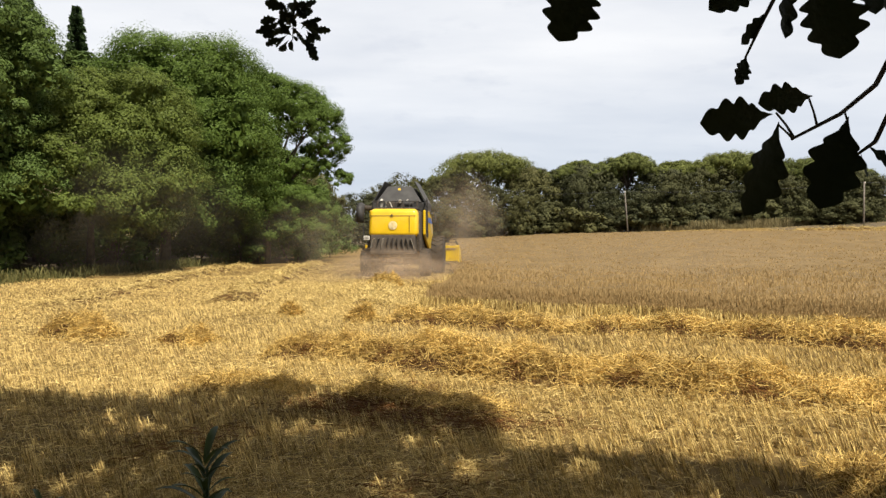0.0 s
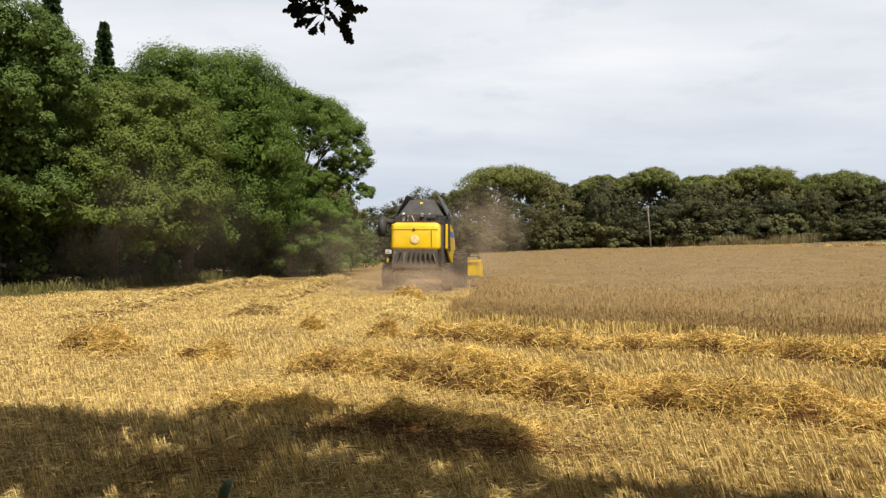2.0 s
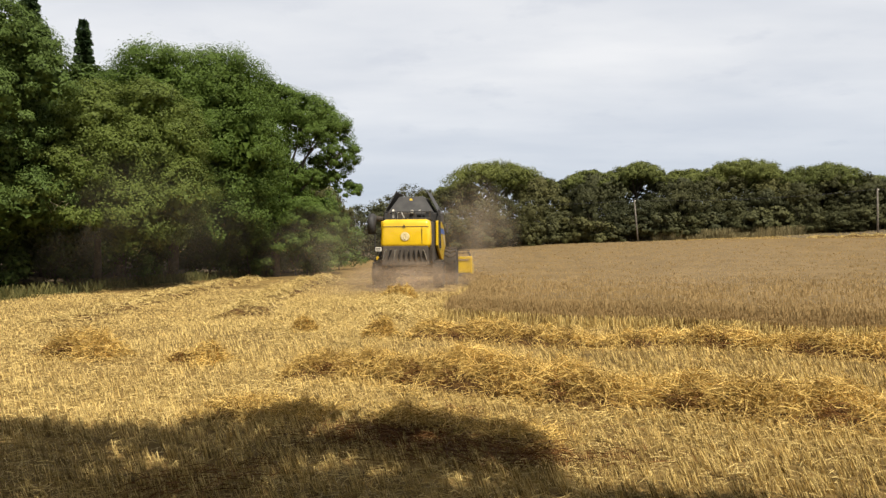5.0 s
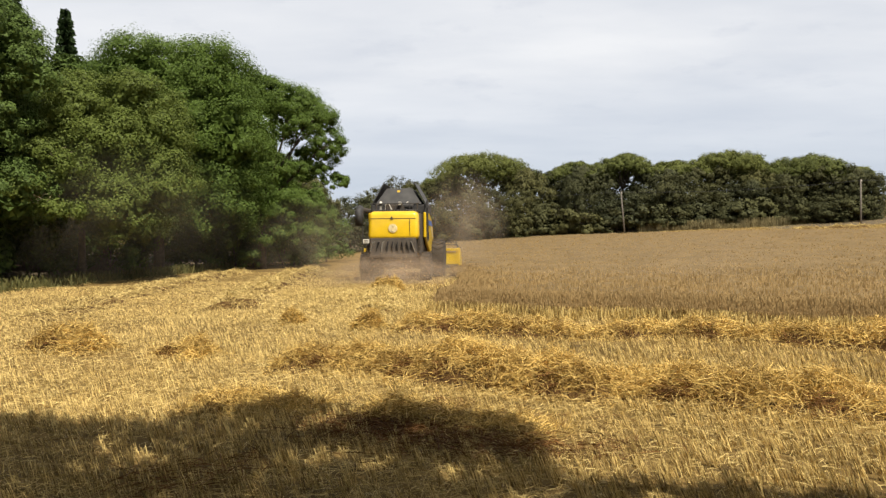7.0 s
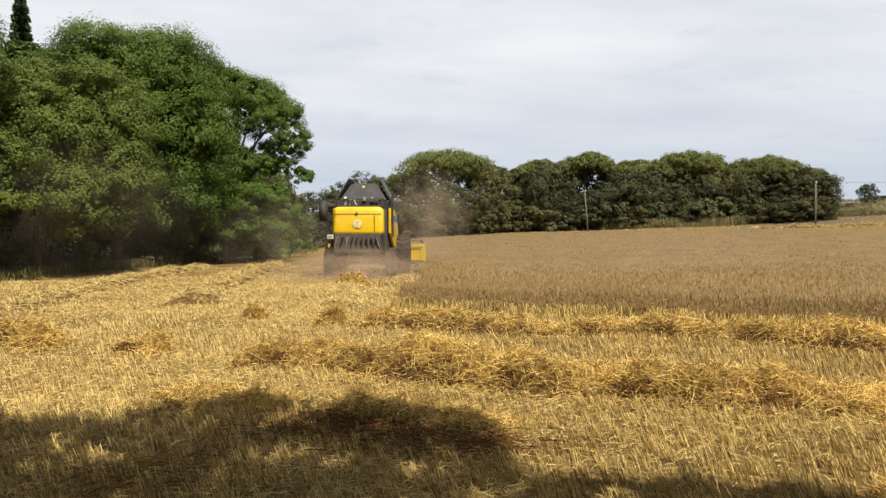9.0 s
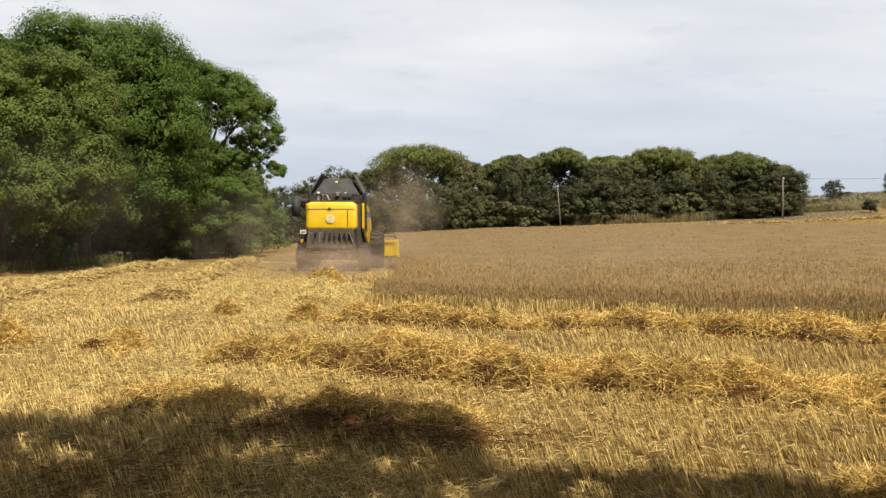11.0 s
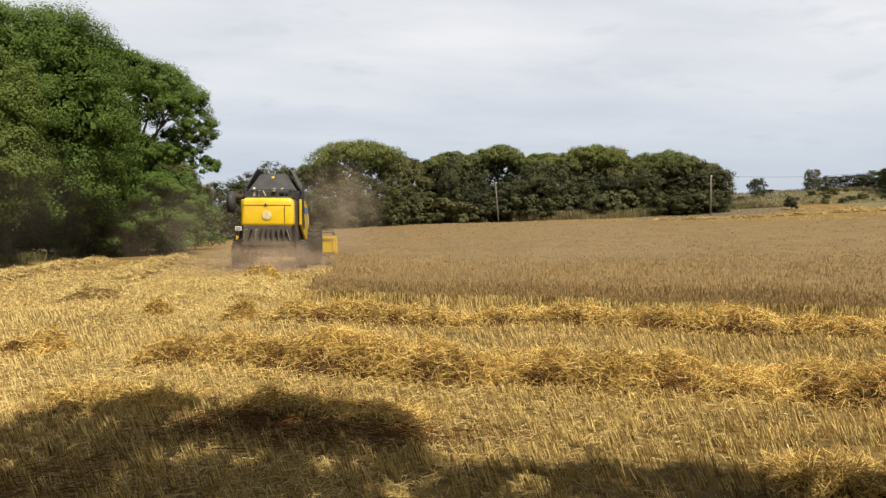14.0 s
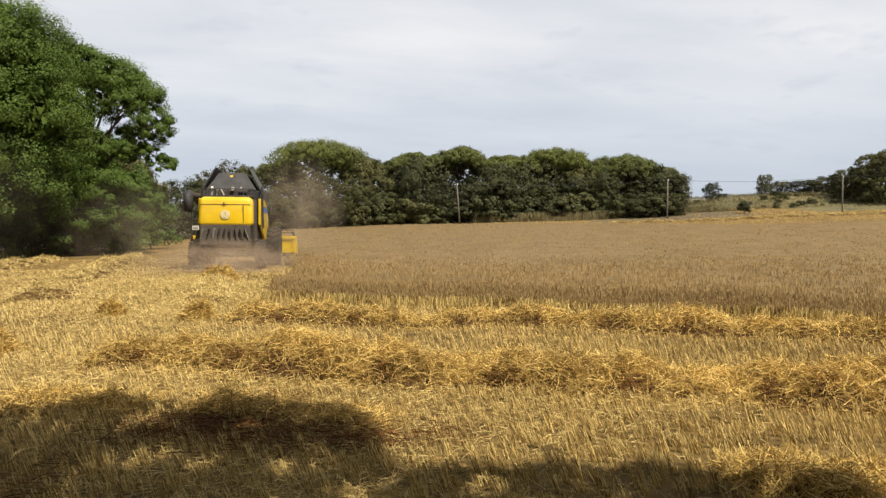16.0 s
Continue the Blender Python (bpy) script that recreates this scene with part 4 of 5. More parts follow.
# wood on the bank to the right
for i, (x, y, h, w) in enumerate([(90.5, 119.6, 3.9, 3.2), (95, 120, 2.4, 5), (98, 117, 2.4, 6), (100, 114, 3.0, 6), (99, 108.5, 4.6, 7), (98, 104, 6.2, 8), (97, 100, 8.4, 9), (103, 101, 9, 10), (106, 96, 9.5, 11), (110, 90, 10, 12)]):
    made = copy_thing(oak_kinds[i % 4], pose(0, 0, 0))
    made.matrix_basis = pose(x, y, float(land(x, y)) - 0.1, 0, 0, i * 53) @ Matrix.Diagonal((w / 8, w / 8, h / 8, 1))

# dry grass of the verge below the pines and of the bank
bx, by = rng.uniform(28, 72, 26000), rng.uniform(0, 1, 26000)
by = far_edge(bx) - 1 + 12 * smooth01((bx - 40) / 22) + 8 * by
dx_, dy_ = rng.uniform(60, 140, 26000), rng.uniform(0, 1, 26000)
dy_ = far_edge(dx_) + 12 + 30 * dy_
vx, vy = np.concatenate([bx, dx_]), np.concatenate([by, dy_])
vh = rng.uniform(0.15, 0.6, len(vx)) * np.where(vx < 66, 2.0, 0.8) * (0.6 + 0.6 * (np.sin(vx * 0.9) * np.sin(vy * 1.3 + vx * 0.4) > -0.1))
tagged(new("dry_grass", blades("dry_grass", vx, vy, land(vx, vy), vh, 0.6, rng.uniform(0.015, 0.04, len(vx)), M_DRYGRASS, False)), "tall dry grass on the verge and bank", "dry grass", kind="stuff")
ty = rng.uniform(24, 54, 7000)
tx = -17.0 + 0.13 * (ty - 30) + rng.normal(0, 0.45, 7000)
tagged(new("verge_grass", blades("verge_grass", tx, ty, land(tx, ty), rng.uniform(0.08, 0.40, len(tx)) * (0.4 + np.abs(np.sin(ty * 1.7))), 0.3, rng.uniform(0.008, 0.02, len(tx)), M_GREENGRASS, False)),
       "green and dry grass along the edge of the wood", "grass", kind="stuff")
bush = thing("bush", 70, 97, float(land(70, 97)), "low grey-green bush on the dry bank", "bush", "bushes of the bank")
bush_lobes = round_lobes(2.4, 0.3, 1.9, 6, 140)
part("stem", limbs(1.8, 0.04, bush_lobes, 140, fork=0.12), bush)
part("foliage", leaves(bush_lobes, 1400, 0.24, 140, M_HOLM, clump=0.5, per=28), bush)
for i in range(26):                                   # low growth under the pines
    x = -11 + i * 2.75 + rng.uniform(-0.8, 0.8)
    y = 104.0 - 0.10 * x + rng.uniform(-1.0, 1.5) + (3.0 if x > 24 else 0.0)
    made = copy_thing(bush, pose(0, 0, 0))
    k = rng.uniform(1.2, 2.2)
    made.matrix_basis = pose(x, y, float(land(x, y)) - 0.1, 0, 0, i * 59) @ Matrix.Diagonal((k * 1.2, k * 1.2, k, 1))
    tagged(made, "grey-green bush at the foot of the far wood", "bush", "bushes below the far wood")
for i in range(44):
    x, b = rng.uniform(62, 125), rng.uniform(13, 36)
    y = far_edge(x) + b
    made = copy_thing(bush, pose(0, 0, 0))
    k = rng.uniform(0.25, 0.75)
    made.matrix_basis = pose(x, y, float(land(x, y)) - 0.1, 0, 0, i * 41) @ Matrix.Diagonal((k * 1.4, k * 1.4, k, 1))

# poles and wires
POLE_AT = [(25.4, 100.0, 6.0, -4.5), (52.8, 90.2, 6.0, 0.3), (80.0, 88.5, 5.6, 0.5)]
tops = []
for x, y, h, lean in POLE_AT:
    z = float(land(x, y))
    ob = thing("utility_pole", x, y, z, "grey weathered wooden pole at the field edge", "utility pole", "poles along the field")
    ob.matrix_basis = pose(x, y, z, 0, lean, 0)
    part("shaft", bm_mesh("pole_shaft", tube([(0, 0, -0.5), (0, 0, h * 0.5), (0, 0, h)], [0.11, 0.10, 0.08], 10), M_POLE, True), ob)
    part("insulator", bm_mesh("insulator", lathe([(0.03, 0), (0.07, 0.02), (0.05, 0.12), (0.07, 0.16), (0.02, 0.22)], 10, axis="Z"), M_PALE, True), ob, at=pose(0.12, 0, h - 0.25))
    tops.append(ob.matrix_basis @ Vector((0.12, 0, h - 0.1)))
tops = [Vector((-4, 111, 10))] + tops + [Vector((112, 84, 13.5))]
for a, b in zip(tops, tops[1:]):
    path = [a.lerp(b, k / 12) - Vector((0, 0, 0.5 * math.sin(math.pi * k / 12))) for k in range(13)]
    tagged(new("overhead_wire", bm_mesh("overhead_wire", tube(path, [0.018] * 13, 5), M_WIRE)), "thin dark wire slung between poles", "wire", "wires between the poles")


# ---------------------------------------------------------------- combine harvester
def wheel(parent, x, y, radius, width, lugs):
    """A lugged tyre on a dished rim, axle along x."""
    w = new("wheel")
    w.parent = parent
    w.matrix_basis = pose(x, y, radius)
    h = width / 2
    bm = lathe([(radius * 0.52, -h * 0.9), (radius * 0.80, -h), (radius * 0.93, -h * 0.86), (radius * 0.965, -h * 0.5), (radius * 0.97, 0), (radius * 0.965, h * 0.5),
                (radius * 0.93, h * 0.86), (radius * 0.80, h), (radius * 0.52, h * 0.9)], 36)
    for i in range(lugs):
        a = 2 * math.pi * i / lugs
        for s in (-1, 1):
            m = Matrix.Rotation(a + (0.5 * math.pi / lugs if s > 0 else 0), 4, "X") @ Matrix.Translation((s * h * 0.48, 0, radius * 0.965)) @ Matrix.Rotation(s * 0.6, 4, "Z")
            bmesh.ops.create_cube(bm, size=1, matrix=m @ Matrix.Diagonal((h * 1.05, radius * 0.07, radius * 0.07, 1)))
    part("tyre", bm_mesh("tyre", bm, M_RUBBER), w, "dusty lugged tyre")
    side = 1 if x > 0 else -1
    bm = lathe([(radius * 0.53, -h * 0.8), (radius * 0.55, side * h * 0.78), (radius * 0.47, side * h * 0.74), (radius * 0.40, side * h * 0.35), (radius * 0.16, side * h * 0.30), (radius * 0.15, side * h * 0.62), (0.02, side * h * 0.64)], 28)
    part("rim", bm_mesh("rim", bm, M_STEEL, True), w, "pale steel rim")
    return w


hx, hy = -2.14, 30.0
harvester = thing("combine_harvester", hx, hy, float(land(hx, hy + 2)) - 0.02, "yellow combine harvester with open grey grain tank flaps, cutting wheat", "combine harvester", turn=-5.0)


def hpart(name, bm, mat, label="", parent=None, smooth=False):
    return part(name, bm_mesh(name, bm, mat, smooth), parent or harvester, label)


# rear hood: a rounded box, a little narrower above
bm = box(2.26, 1.5, 1.24, 0, 0.78, 2.36, 0.20, segs=5)
for v in bm.verts:
    k = (v.co.z - 1.74) / 1.24
    v.co.x *= 1.0 - 0.09 * max(0, k) ** 2 - 0.06 * max(0, 0.5 - k) ** 2 * 4
    v.co.y += 0.10 * max(0, k) ** 2 * (1 if v.co.y < 0.8 else 0)
hood = hpart("rear_hood", bm, M_YELLOW, "glossy yellow rear hood", smooth=True)
hpart("seam", box(2.0, 0.02, 0.022, 0, 0.085, 2.66, 0.004), M_BLACK, "dark panel joint", hood)
hpart("seam", box(0.02, 0.02, 0.74, 0.72, 0.03, 2.29, 0.004), M_BLACK, "dark panel joint", hood)
bm = box(0.13, 0.04, 0.05, -0.05, 0.06, 2.66, 0.012)
box(0.05, 0.05, 0.10, -0.05, 0.05, 2.69, 0.012, bm)
hpart("latch", bm, M_BLACK, "black hood latch", hood)
badge = hpart("badge", lathe([(0.19, 0), (0.19, 0.012), (0.17, 0.018)], 30), M_BADGE, "round faded pale badge", hood)
badge.matrix_basis = pose(0, 0.02, 2.24, 0, 0, -90)
leafmark = hpart("badge_leaf", box(0.07, 0.008, 0.20, 0, 0, 0, 0.03), M_BADGE, "raised leaf mark", hood)
leafmark.matrix_basis = pose(0, 0.0, 2.23, 0, 0, 0)

# side panels with rounded front edge, blue flash and pale stripe
SIDE = [(1.25, 1.86), (1.25, 2.96), (2.6, 2.98), (3.5, 2.80), (4.15, 2.35), (4.45, 1.70), (4.40, 1.15), (3.2, 1.10), (2.2, 1.45)]
for s in (-1, 1):
    x0, x1 = (1.16, 1.28) if s > 0 else (-1.28, -1.16)
    panel = hpart("side_panel", prism(SIDE, x0, x1, bevel=0.035), M_YELLOW, "yellow side panel")
    xo = 1.287 if s > 0 else -1.287
    hpart("blue_flash", prism([(1.35, 2.42), (1.35, 2.66), (3.3, 2.66), (3.9, 2.42)], xo - 0.006, xo + 0.006, bevel=0), M_BLUE, "blue painted flash", panel)
    hpart("pale_stripe", prism([(3.15, 2.40), (3.45, 2.40), (4.0, 1.95), (3.85, 1.90)], xo - 0.006, xo + 0.006, bevel=0), M_PALE, "pale painted stripe", panel)
    for k in range(5):
        hpart("louvre", box(0.03, 0.5, 0.03, xo, 2.0, 1.72 + k * 0.10, 0.006), M_BLACK, "black louvre", panel)

# body core, straw outlet and chopper fins
hpart("body", prism([(0.5, 1.15), (0.35, 1.86), (0.6, 2.9), (4.6, 2.9), (4.9, 1.6), (4.2, 0.95), (1.6, 0.85)], -1.12, 1.12, bevel=0.04), M_DUSTYBLACK, "dusty dark threshing body")
bm = prism([(-0.12, 1.02), (0.05, 1.84), (1.0, 1.84), (0.9, 1.02)], -0.98, 0.98, bevel=0.03)
outlet = hpart("straw_chopper", bm, M_DUSTYBLACK, "dusty dark straw chopper")
for i in range(9):
    s = (i - 4) / 4
    fin = hpart("fin", box(0.022, 0.24, 0.44, 0, 0, 0, 0.006), M_STEEL if i in (0, 2, 8) else M_BLACK, "worn steel deflector fin", outlet)
    fin.matrix_basis = pose(s * 0.86, -0.06, 1.46, 8, s * -20, s * 14)
hpart("tail_board", box(1.9, 0.10, 0.12, 0, -0.26, 1.06, 0.02), M_DUSTYBLACK, "dusty steel board", outlet)
hpart("spreader", lathe([(0.42, 0.60), (0.46, 0.66), (0.44, 0.74), (0.1, 0.80)], 20, axis="Z"), M_DUSTYBLACK, "dusty chaff spreader", outlet)
plate = hpart("plate", box(0.26, 0.015, 0.17, -1.15, 0.02, 1.70, 0.01), M_PALE, "white registration plate")
for k in range(2):
    hpart("plate_bar", box(0.18, 0.006, 0.03, -1.15, 0.010, 1.73 - k * 0.06, 0.002), M_BLACK, "dark bar", plate)
hpart("plate_bracket", box(0.06, 0.5, 0.06, -1.16, 0.28, 1.70, 0.01), M_DUSTYBLACK)

# axles and wheels
hpart("rear_axle", box(2.3, 0.22, 0.24, 0, 1.0, 0.62, 0.03), M_DUSTYBLACK, "dusty rear axle")
hpart("front_axle", box(2.4, 0.35, 0.4, 0, 4.2, 0.9, 0.04), M_DUSTYBLACK, "dusty front axle")
for s in (-1, 1):
    wheel(harvester, s * 1.32, 1.0, 0.62, 0.46, 18)
    wheel(harvester, s * 1.52, 4.2, 0.92, 0.66, 20)

# engine deck behind the tank
bm = box(2.0, 0.9, 0.10, 0, 1.15, 3.02, 0.02)
deck = hpart("engine_deck", bm, M_BLACK, "black engine deck")
hpart("engine_block", box(0.9, 0.6, 0.26, -0.1, 1.4, 3.18, 0.05), M_DUSTYBLACK, "dusty engine cover", deck)
hpart("air_filter", lathe([(0.13, -0.25), (0.15, -0.22), (0.15, 0.22), (0.13, 0.25)], 18), M_BLACK, "black air filter", deck).matrix_basis = pose(0.45, 1.25, 3.25)
hpart("exhaust_pipe", tube([(-0.72, 1.3, 3.0), (-0.72, 1.3, 3.32), (-0.70, 1.1, 3.42)], [0.055, 0.055, 0.05], 12), M_STEEL, "dull steel exhaust pipe", deck)
hpart("pipe", tube([(-0.5, 1.1, 3.05), (-0.5, 1.1, 3.30), (-0.35, 1.1, 3.36), (-0.2, 1.1, 3.05)], [0.03] * 4, 8), M_STEEL, "steel pipe", deck)
hpart("work_lamp", lathe([(0.07, -0.05), (0.085, 0.0), (0.08, 0.06)], 16), M_STEEL, "round work lamp", deck).matrix_basis = pose(0.16, 1.0, 3.35, 0, 0, 90)
for x in (-1.0, -0.55, 0.0, 0.30, 0.62, 1.0):
    hpart("rail_post", tube([(x, 0.78, 3.02), (x, 0.78, 3.34)], [0.018, 0.018], 7), M_BLACK, "black rail post", deck)
hpart("rail", tube([(-1.05, 0.78, 3.34), (1.05, 0.78, 3.34)], [0.02, 0.02], 7), M_BLACK, "black handrail", deck)

# grain tank with opened flaps
tank = hpart("grain_tank", box(2.5, 2.2, 0.42, 0, 2.75, 3.12, 0.04), M_BLACK, "black grain tank")


def flap(corners, t=0.035):
    b = bmesh.new()
    a, b1, c, d = [Vector(p) for p in corners]
    nrm = (b1 - a).cross(d - a).normalized() * t
    lo_ = [b.verts.new(p) for p in (a, b1, c, d)]
    hi_ = [b.verts.new(p + nrm) for p in (a, b1, c, d)]
    b.faces.new(lo_[::-1])
    b.faces.new(hi_)
    for i in range(4):
        b.faces.new((lo_[i], lo_[(i + 1) % 4], hi_[(i + 1) % 4], hi_[i]))
    bmesh.ops.recalc_face_normals(b, faces=b.faces)
    bmesh.ops.bevel(b, geom=list(b.edges), offset=0.012, segments=1, affect="EDGES")
    return b


hpart("tank_flap", flap([(-1.05, 1.65, 3.33), (1.05, 1.65, 3.33), (0.56, 1.98, 4.08), (-0.56, 1.98, 4.08)]), M_TANKFLAP, "dark grey rear tank flap", tank)
hpart("tank_flap", flap([(-1.05, 3.75, 3.33), (1.05, 3.75, 3.33), (0.56, 3.45, 4.12), (-0.56, 3.45, 4.12)]), M_TANKFLAP, "dark grey front tank flap", tank)
for s in (-1, 1):
    hpart("tank_flap", flap([(s * 1.22, 1.62, 3.33), (s * 1.22, 3.75, 3.33), (s * 0.68, 3.6, 4.32), (s * 0.68, 1.78, 4.32)]), M_TANKFLAP, "grey side tank flap", tank)
    hpart("hinge", tube([(s * 1.2, 1.6, 3.34), (s * 1.2, 3.8, 3.34)], [0.03, 0.03], 8), M_BLACK, "black hinge bar", tank)
hpart("flap_sticker", box(0.12, 0.012, 0.09, -0.02, 1.885, 3.95, 0.003, rot=(-24, 0, 0)), M_YELLOW, "small yellow warning sticker", tank)

# unloading auger, folded back along one side
auger = hpart("unloading_auger", tube([(-1.1, 3.6, 3.1), (-1.38, 3.0, 3.10), (-1.42, 0.3, 3.05)], [0.12, 0.12, 0.12], 18), M_DUSTYBLACK, "dusty grey folded unloading auger", smooth=True)
hpart("spout", tube([(-1.42, 0.34, 3.05), (-1.42, 0.12, 3.08), (-1.43, 0.0, 2.96), (-1.43, -0.05, 2.36)], [0.13, 0.17, 0.19, 0.175], 16), M_BLACK, "black rubber spout", auger, True)

# ladder and rear platform rail
ladder = hpart("ladder", tube([(1.34, 1.25, 1.75), (1.30, 1.32, 3.42)], [0.028, 0.028], 8), M_BLACK, "black rear ladder")
hpart("ladder_rail", tube([(1.34, 1.70, 1.75), (1.30, 1.62, 3.42), (1.30, 1.45, 3.5), (1.30, 1.32, 3.42)], [0.028] * 4, 8), M_BLACK, "black ladder rail", ladder)
for k in range(6):
    hpart("rung", box(0.05, 0.42, 0.035, 1.33, 1.47, 1.82 + k * 0.27, 0.008), M_BLACK, "black rung", ladder)

hpart("grab_post", tube([(-1.40, 0.55, 1.55), (-1.40, 0.50, 2.75), (-1.30, 0.50, 2.95)], [0.03] * 3, 8), M_BLACK, "black grab post")
for x, ln in ((-0.92, 0.26), (-0.74, 0.34), (-0.22, 0.30), (0.42, 0.36), (0.66, 0.24), (0.9, 0.34)):
    hpart("engine_pipe", tube([(x, 1.22, 3.02), (x, 1.22, 3.02 + ln), (x + 0.05, 1.34, 3.08 + ln)], [0.035, 0.035, 0.03], 8), M_STEEL if x in (-0.74, 0.42) else M_DUSTYBLACK, "dull engine pipe", deck)

# cab
cab = hpart("cab", box(1.9, 1.5, 0.5, 0, 5.1, 1.85, 0.06), M_BLACK, "black cab base")
hpart("cab_glass", box(1.84, 1.46, 1.2, 0, 5.12, 2.68, 0.10, segs=3), M_GLASS, "dark tinted cab glass", cab)
hpart("cab_roof", box(2.05, 1.75, 0.22, 0, 5.1, 3.38, 0.08, segs=3), M_BLACK, "dark cab roof", cab)
for x in (-0.93, 0.93):
    for y in (4.42, 5.82):
        hpart("cab_post", box(0.07, 0.07, 1.24, x, y, 2.68, 0.015), M_BLACK, "black cab post", cab)
    hpart("mirror", box(0.09, 0.12, 0.42, x * 1.30, 5.9, 2.75, 0.03), M_BLACK, "black mirror", cab)
    hpart("mirror_arm", tube([(x, 5.85, 3.1), (x * 1.30, 5.9, 3.0)], [0.02, 0.02], 6), M_BLACK, "black mirror arm", cab)

# cutting header with end shields and reel
hpart("feeder_house", prism([(4.7, 1.0), (4.8, 1.7), (6.0, 1.15), (6.0, 0.45)], -0.55, 0.55), M_DUSTYBLACK, "dusty feeder house")
head_back = hpart("header", box(4.7, 0.10, 0.62, 0, 6.05, 0.86, 0.02), M_YELLOW, "yellow header back wall")
hpart("header_beam", box(4.75, 0.16, 0.14, 0, 6.0, 1.30, 0.02), M_YELLOW, "yellow header beam", head_back)
hpart("header_floor", box(4.7, 1.1, 0.06, 0, 6.6, 0.42, 0.01), M_DUSTYBLACK, "worn steel header floor", head_back)
hpart("header_auger", tube([(-2.3, 6.45, 0.72), (2.3, 6.45, 0.72)], [0.22, 0.22], 16), M_STEEL, "steel header auger", head_back)
for s in (-1, 1):
    sh = hpart("end_shield", prism([(5.95, 0.38), (5.95, 1.40), (6.55, 1.36), (7.25, 0.95), (7.6, 0.42)], s * 2.40 - 0.05, s * 2.40 + 0.05, bevel=0.02), M_YELLOW, "yellow header end shield", head_back)
    hpart("reel_arm", box(0.08, 1.3, 0.10, s * 2.28, 6.5, 1.50, 0.02, rot=(-6, 0, 0)), M_BLACK, "black reel arm", head_back)
    hpart("crop_divider", tube([(s * 2.4, 7.5, 0.5), (s * 2.4, 8.1, 0.36)], [0.07, 0.015], 8), M_YELLOW, "yellow crop divider", head_back)
    hpart("shield_post", box(0.10, 0.06, 0.80, s * 2.30, 5.98, 0.98, 0.015), M_YELLOW, "yellow post", head_back)
for k in range(6):
    a = k * math.pi / 3 + 0.3
    bat = hpart("reel_bat", tube([(-2.25, 6.95 + 0.48 * math.cos(a), 1.22 + 0.48 * math.sin(a)), (2.25, 6.95 + 0.48 * math.cos(a), 1.22 + 0.48 * math.sin(a))], [0.022, 0.022], 6), M_BLACK, "black reel bat", head_back)

# chaff and dust that the harvester throws out
nd = 14000
ddx = rng.normal(-1.9, 1.0, nd)
ddy = rng.normal(27.9, 0.7, nd)
ddz = np.abs(rng.normal(0.1, 0.6, nd)) + 0.03
dc = np.stack([ddx - hx, ddy - hy, land(ddx, ddy) + ddz], 1)
da = rng.normal(0, 1, (nd, 3))
da /= np.linalg.norm(da, axis=1)[:, None]
db = np.cross(da, rng.normal(0, 1, (nd, 3)))
db /= np.linalg.norm(db, axis=1)[:, None]
dsz = rng.uniform(0.005, 0.011, nd)[:, None]
tri = np.stack([dc - da * dsz, dc + db * dsz, dc + da * dsz], 1).reshape(-1, 3).astype(np.float32)
me = bpy.data.meshes.new("chaff")
me.vertices.add(nd * 3)
me.vertices.foreach_set("co", tri.reshape(-1))
me.loops.add(nd * 3)
me.loops.foreach_set("vertex_index", np.arange(nd * 3, dtype=np.int32))
me.polygons.add(nd)
me.polygons.foreach_set("loop_start", np.arange(0, nd * 3, 3, dtype=np.int32))
me.update(calc_edges=True)
me.materials.append(M_CHAFF)
dust = thing("chaff_cloud", hx, hy, 0, "pale brown cloud of chaff and dust behind the harvester", "dust cloud", kind="stuff")
part("chaff", me, dust)


def puff(x, y, z, rx, ry, rz, mat, seed):
    """A rounded, billowing body of dust about (x, y, z)."""
    r = random.Random(seed)
    b = bmesh.new()
    bmesh.ops.create_icosphere(b, subdivisions=4, radius=1.0)
    ph = [r.uniform(0, 6.28) for _ in range(4)]
    for v in b.verts:
        c = v.co.copy()
        v.co *= 0.93 + 0.05 * math.sin(4 * c.x + ph[0]) * math.sin(3 * c.z + ph[1]) + 0.02 * math.sin(9 * c.x + ph[2] + 5 * c.z)
    ob = part("dust_puff", bm_mesh("dust_puff", b, mat, True), dust, "soft drifting dust")
    ob.matrix_basis = pose(x - hx, y - hy, z) @ Matrix.Diagonal((rx, ry, rz, 1))


puff(-2.0, 28.6, 0.55, 3.2, 0.8, 1.15, M_DUST, 1)
puff(-2.5, 27.4, 0.40, 4.2, 0.9, 0.90, M_DUSTTHIN, 2)
puff(0.9, 33.5, 2.3, 2.4, 1.4, 3.4, M_DUSTTHIN, 3)
# two broad veils: drifting dust, and haze added to lift the dark tones
puff(-16.0, 31.0, 2.2, 9.0, 2.0, 4.8, M_DUSTHAZE, 6)
puff(8.2, 24.5, 0.9, 6.2, 1.6, 1.5, M_DUSTHAZE, 7)
puff(-6.6, 36.0, 1.6, 3.8, 2.0, 3.0, M_DUSTFAINT, 4)

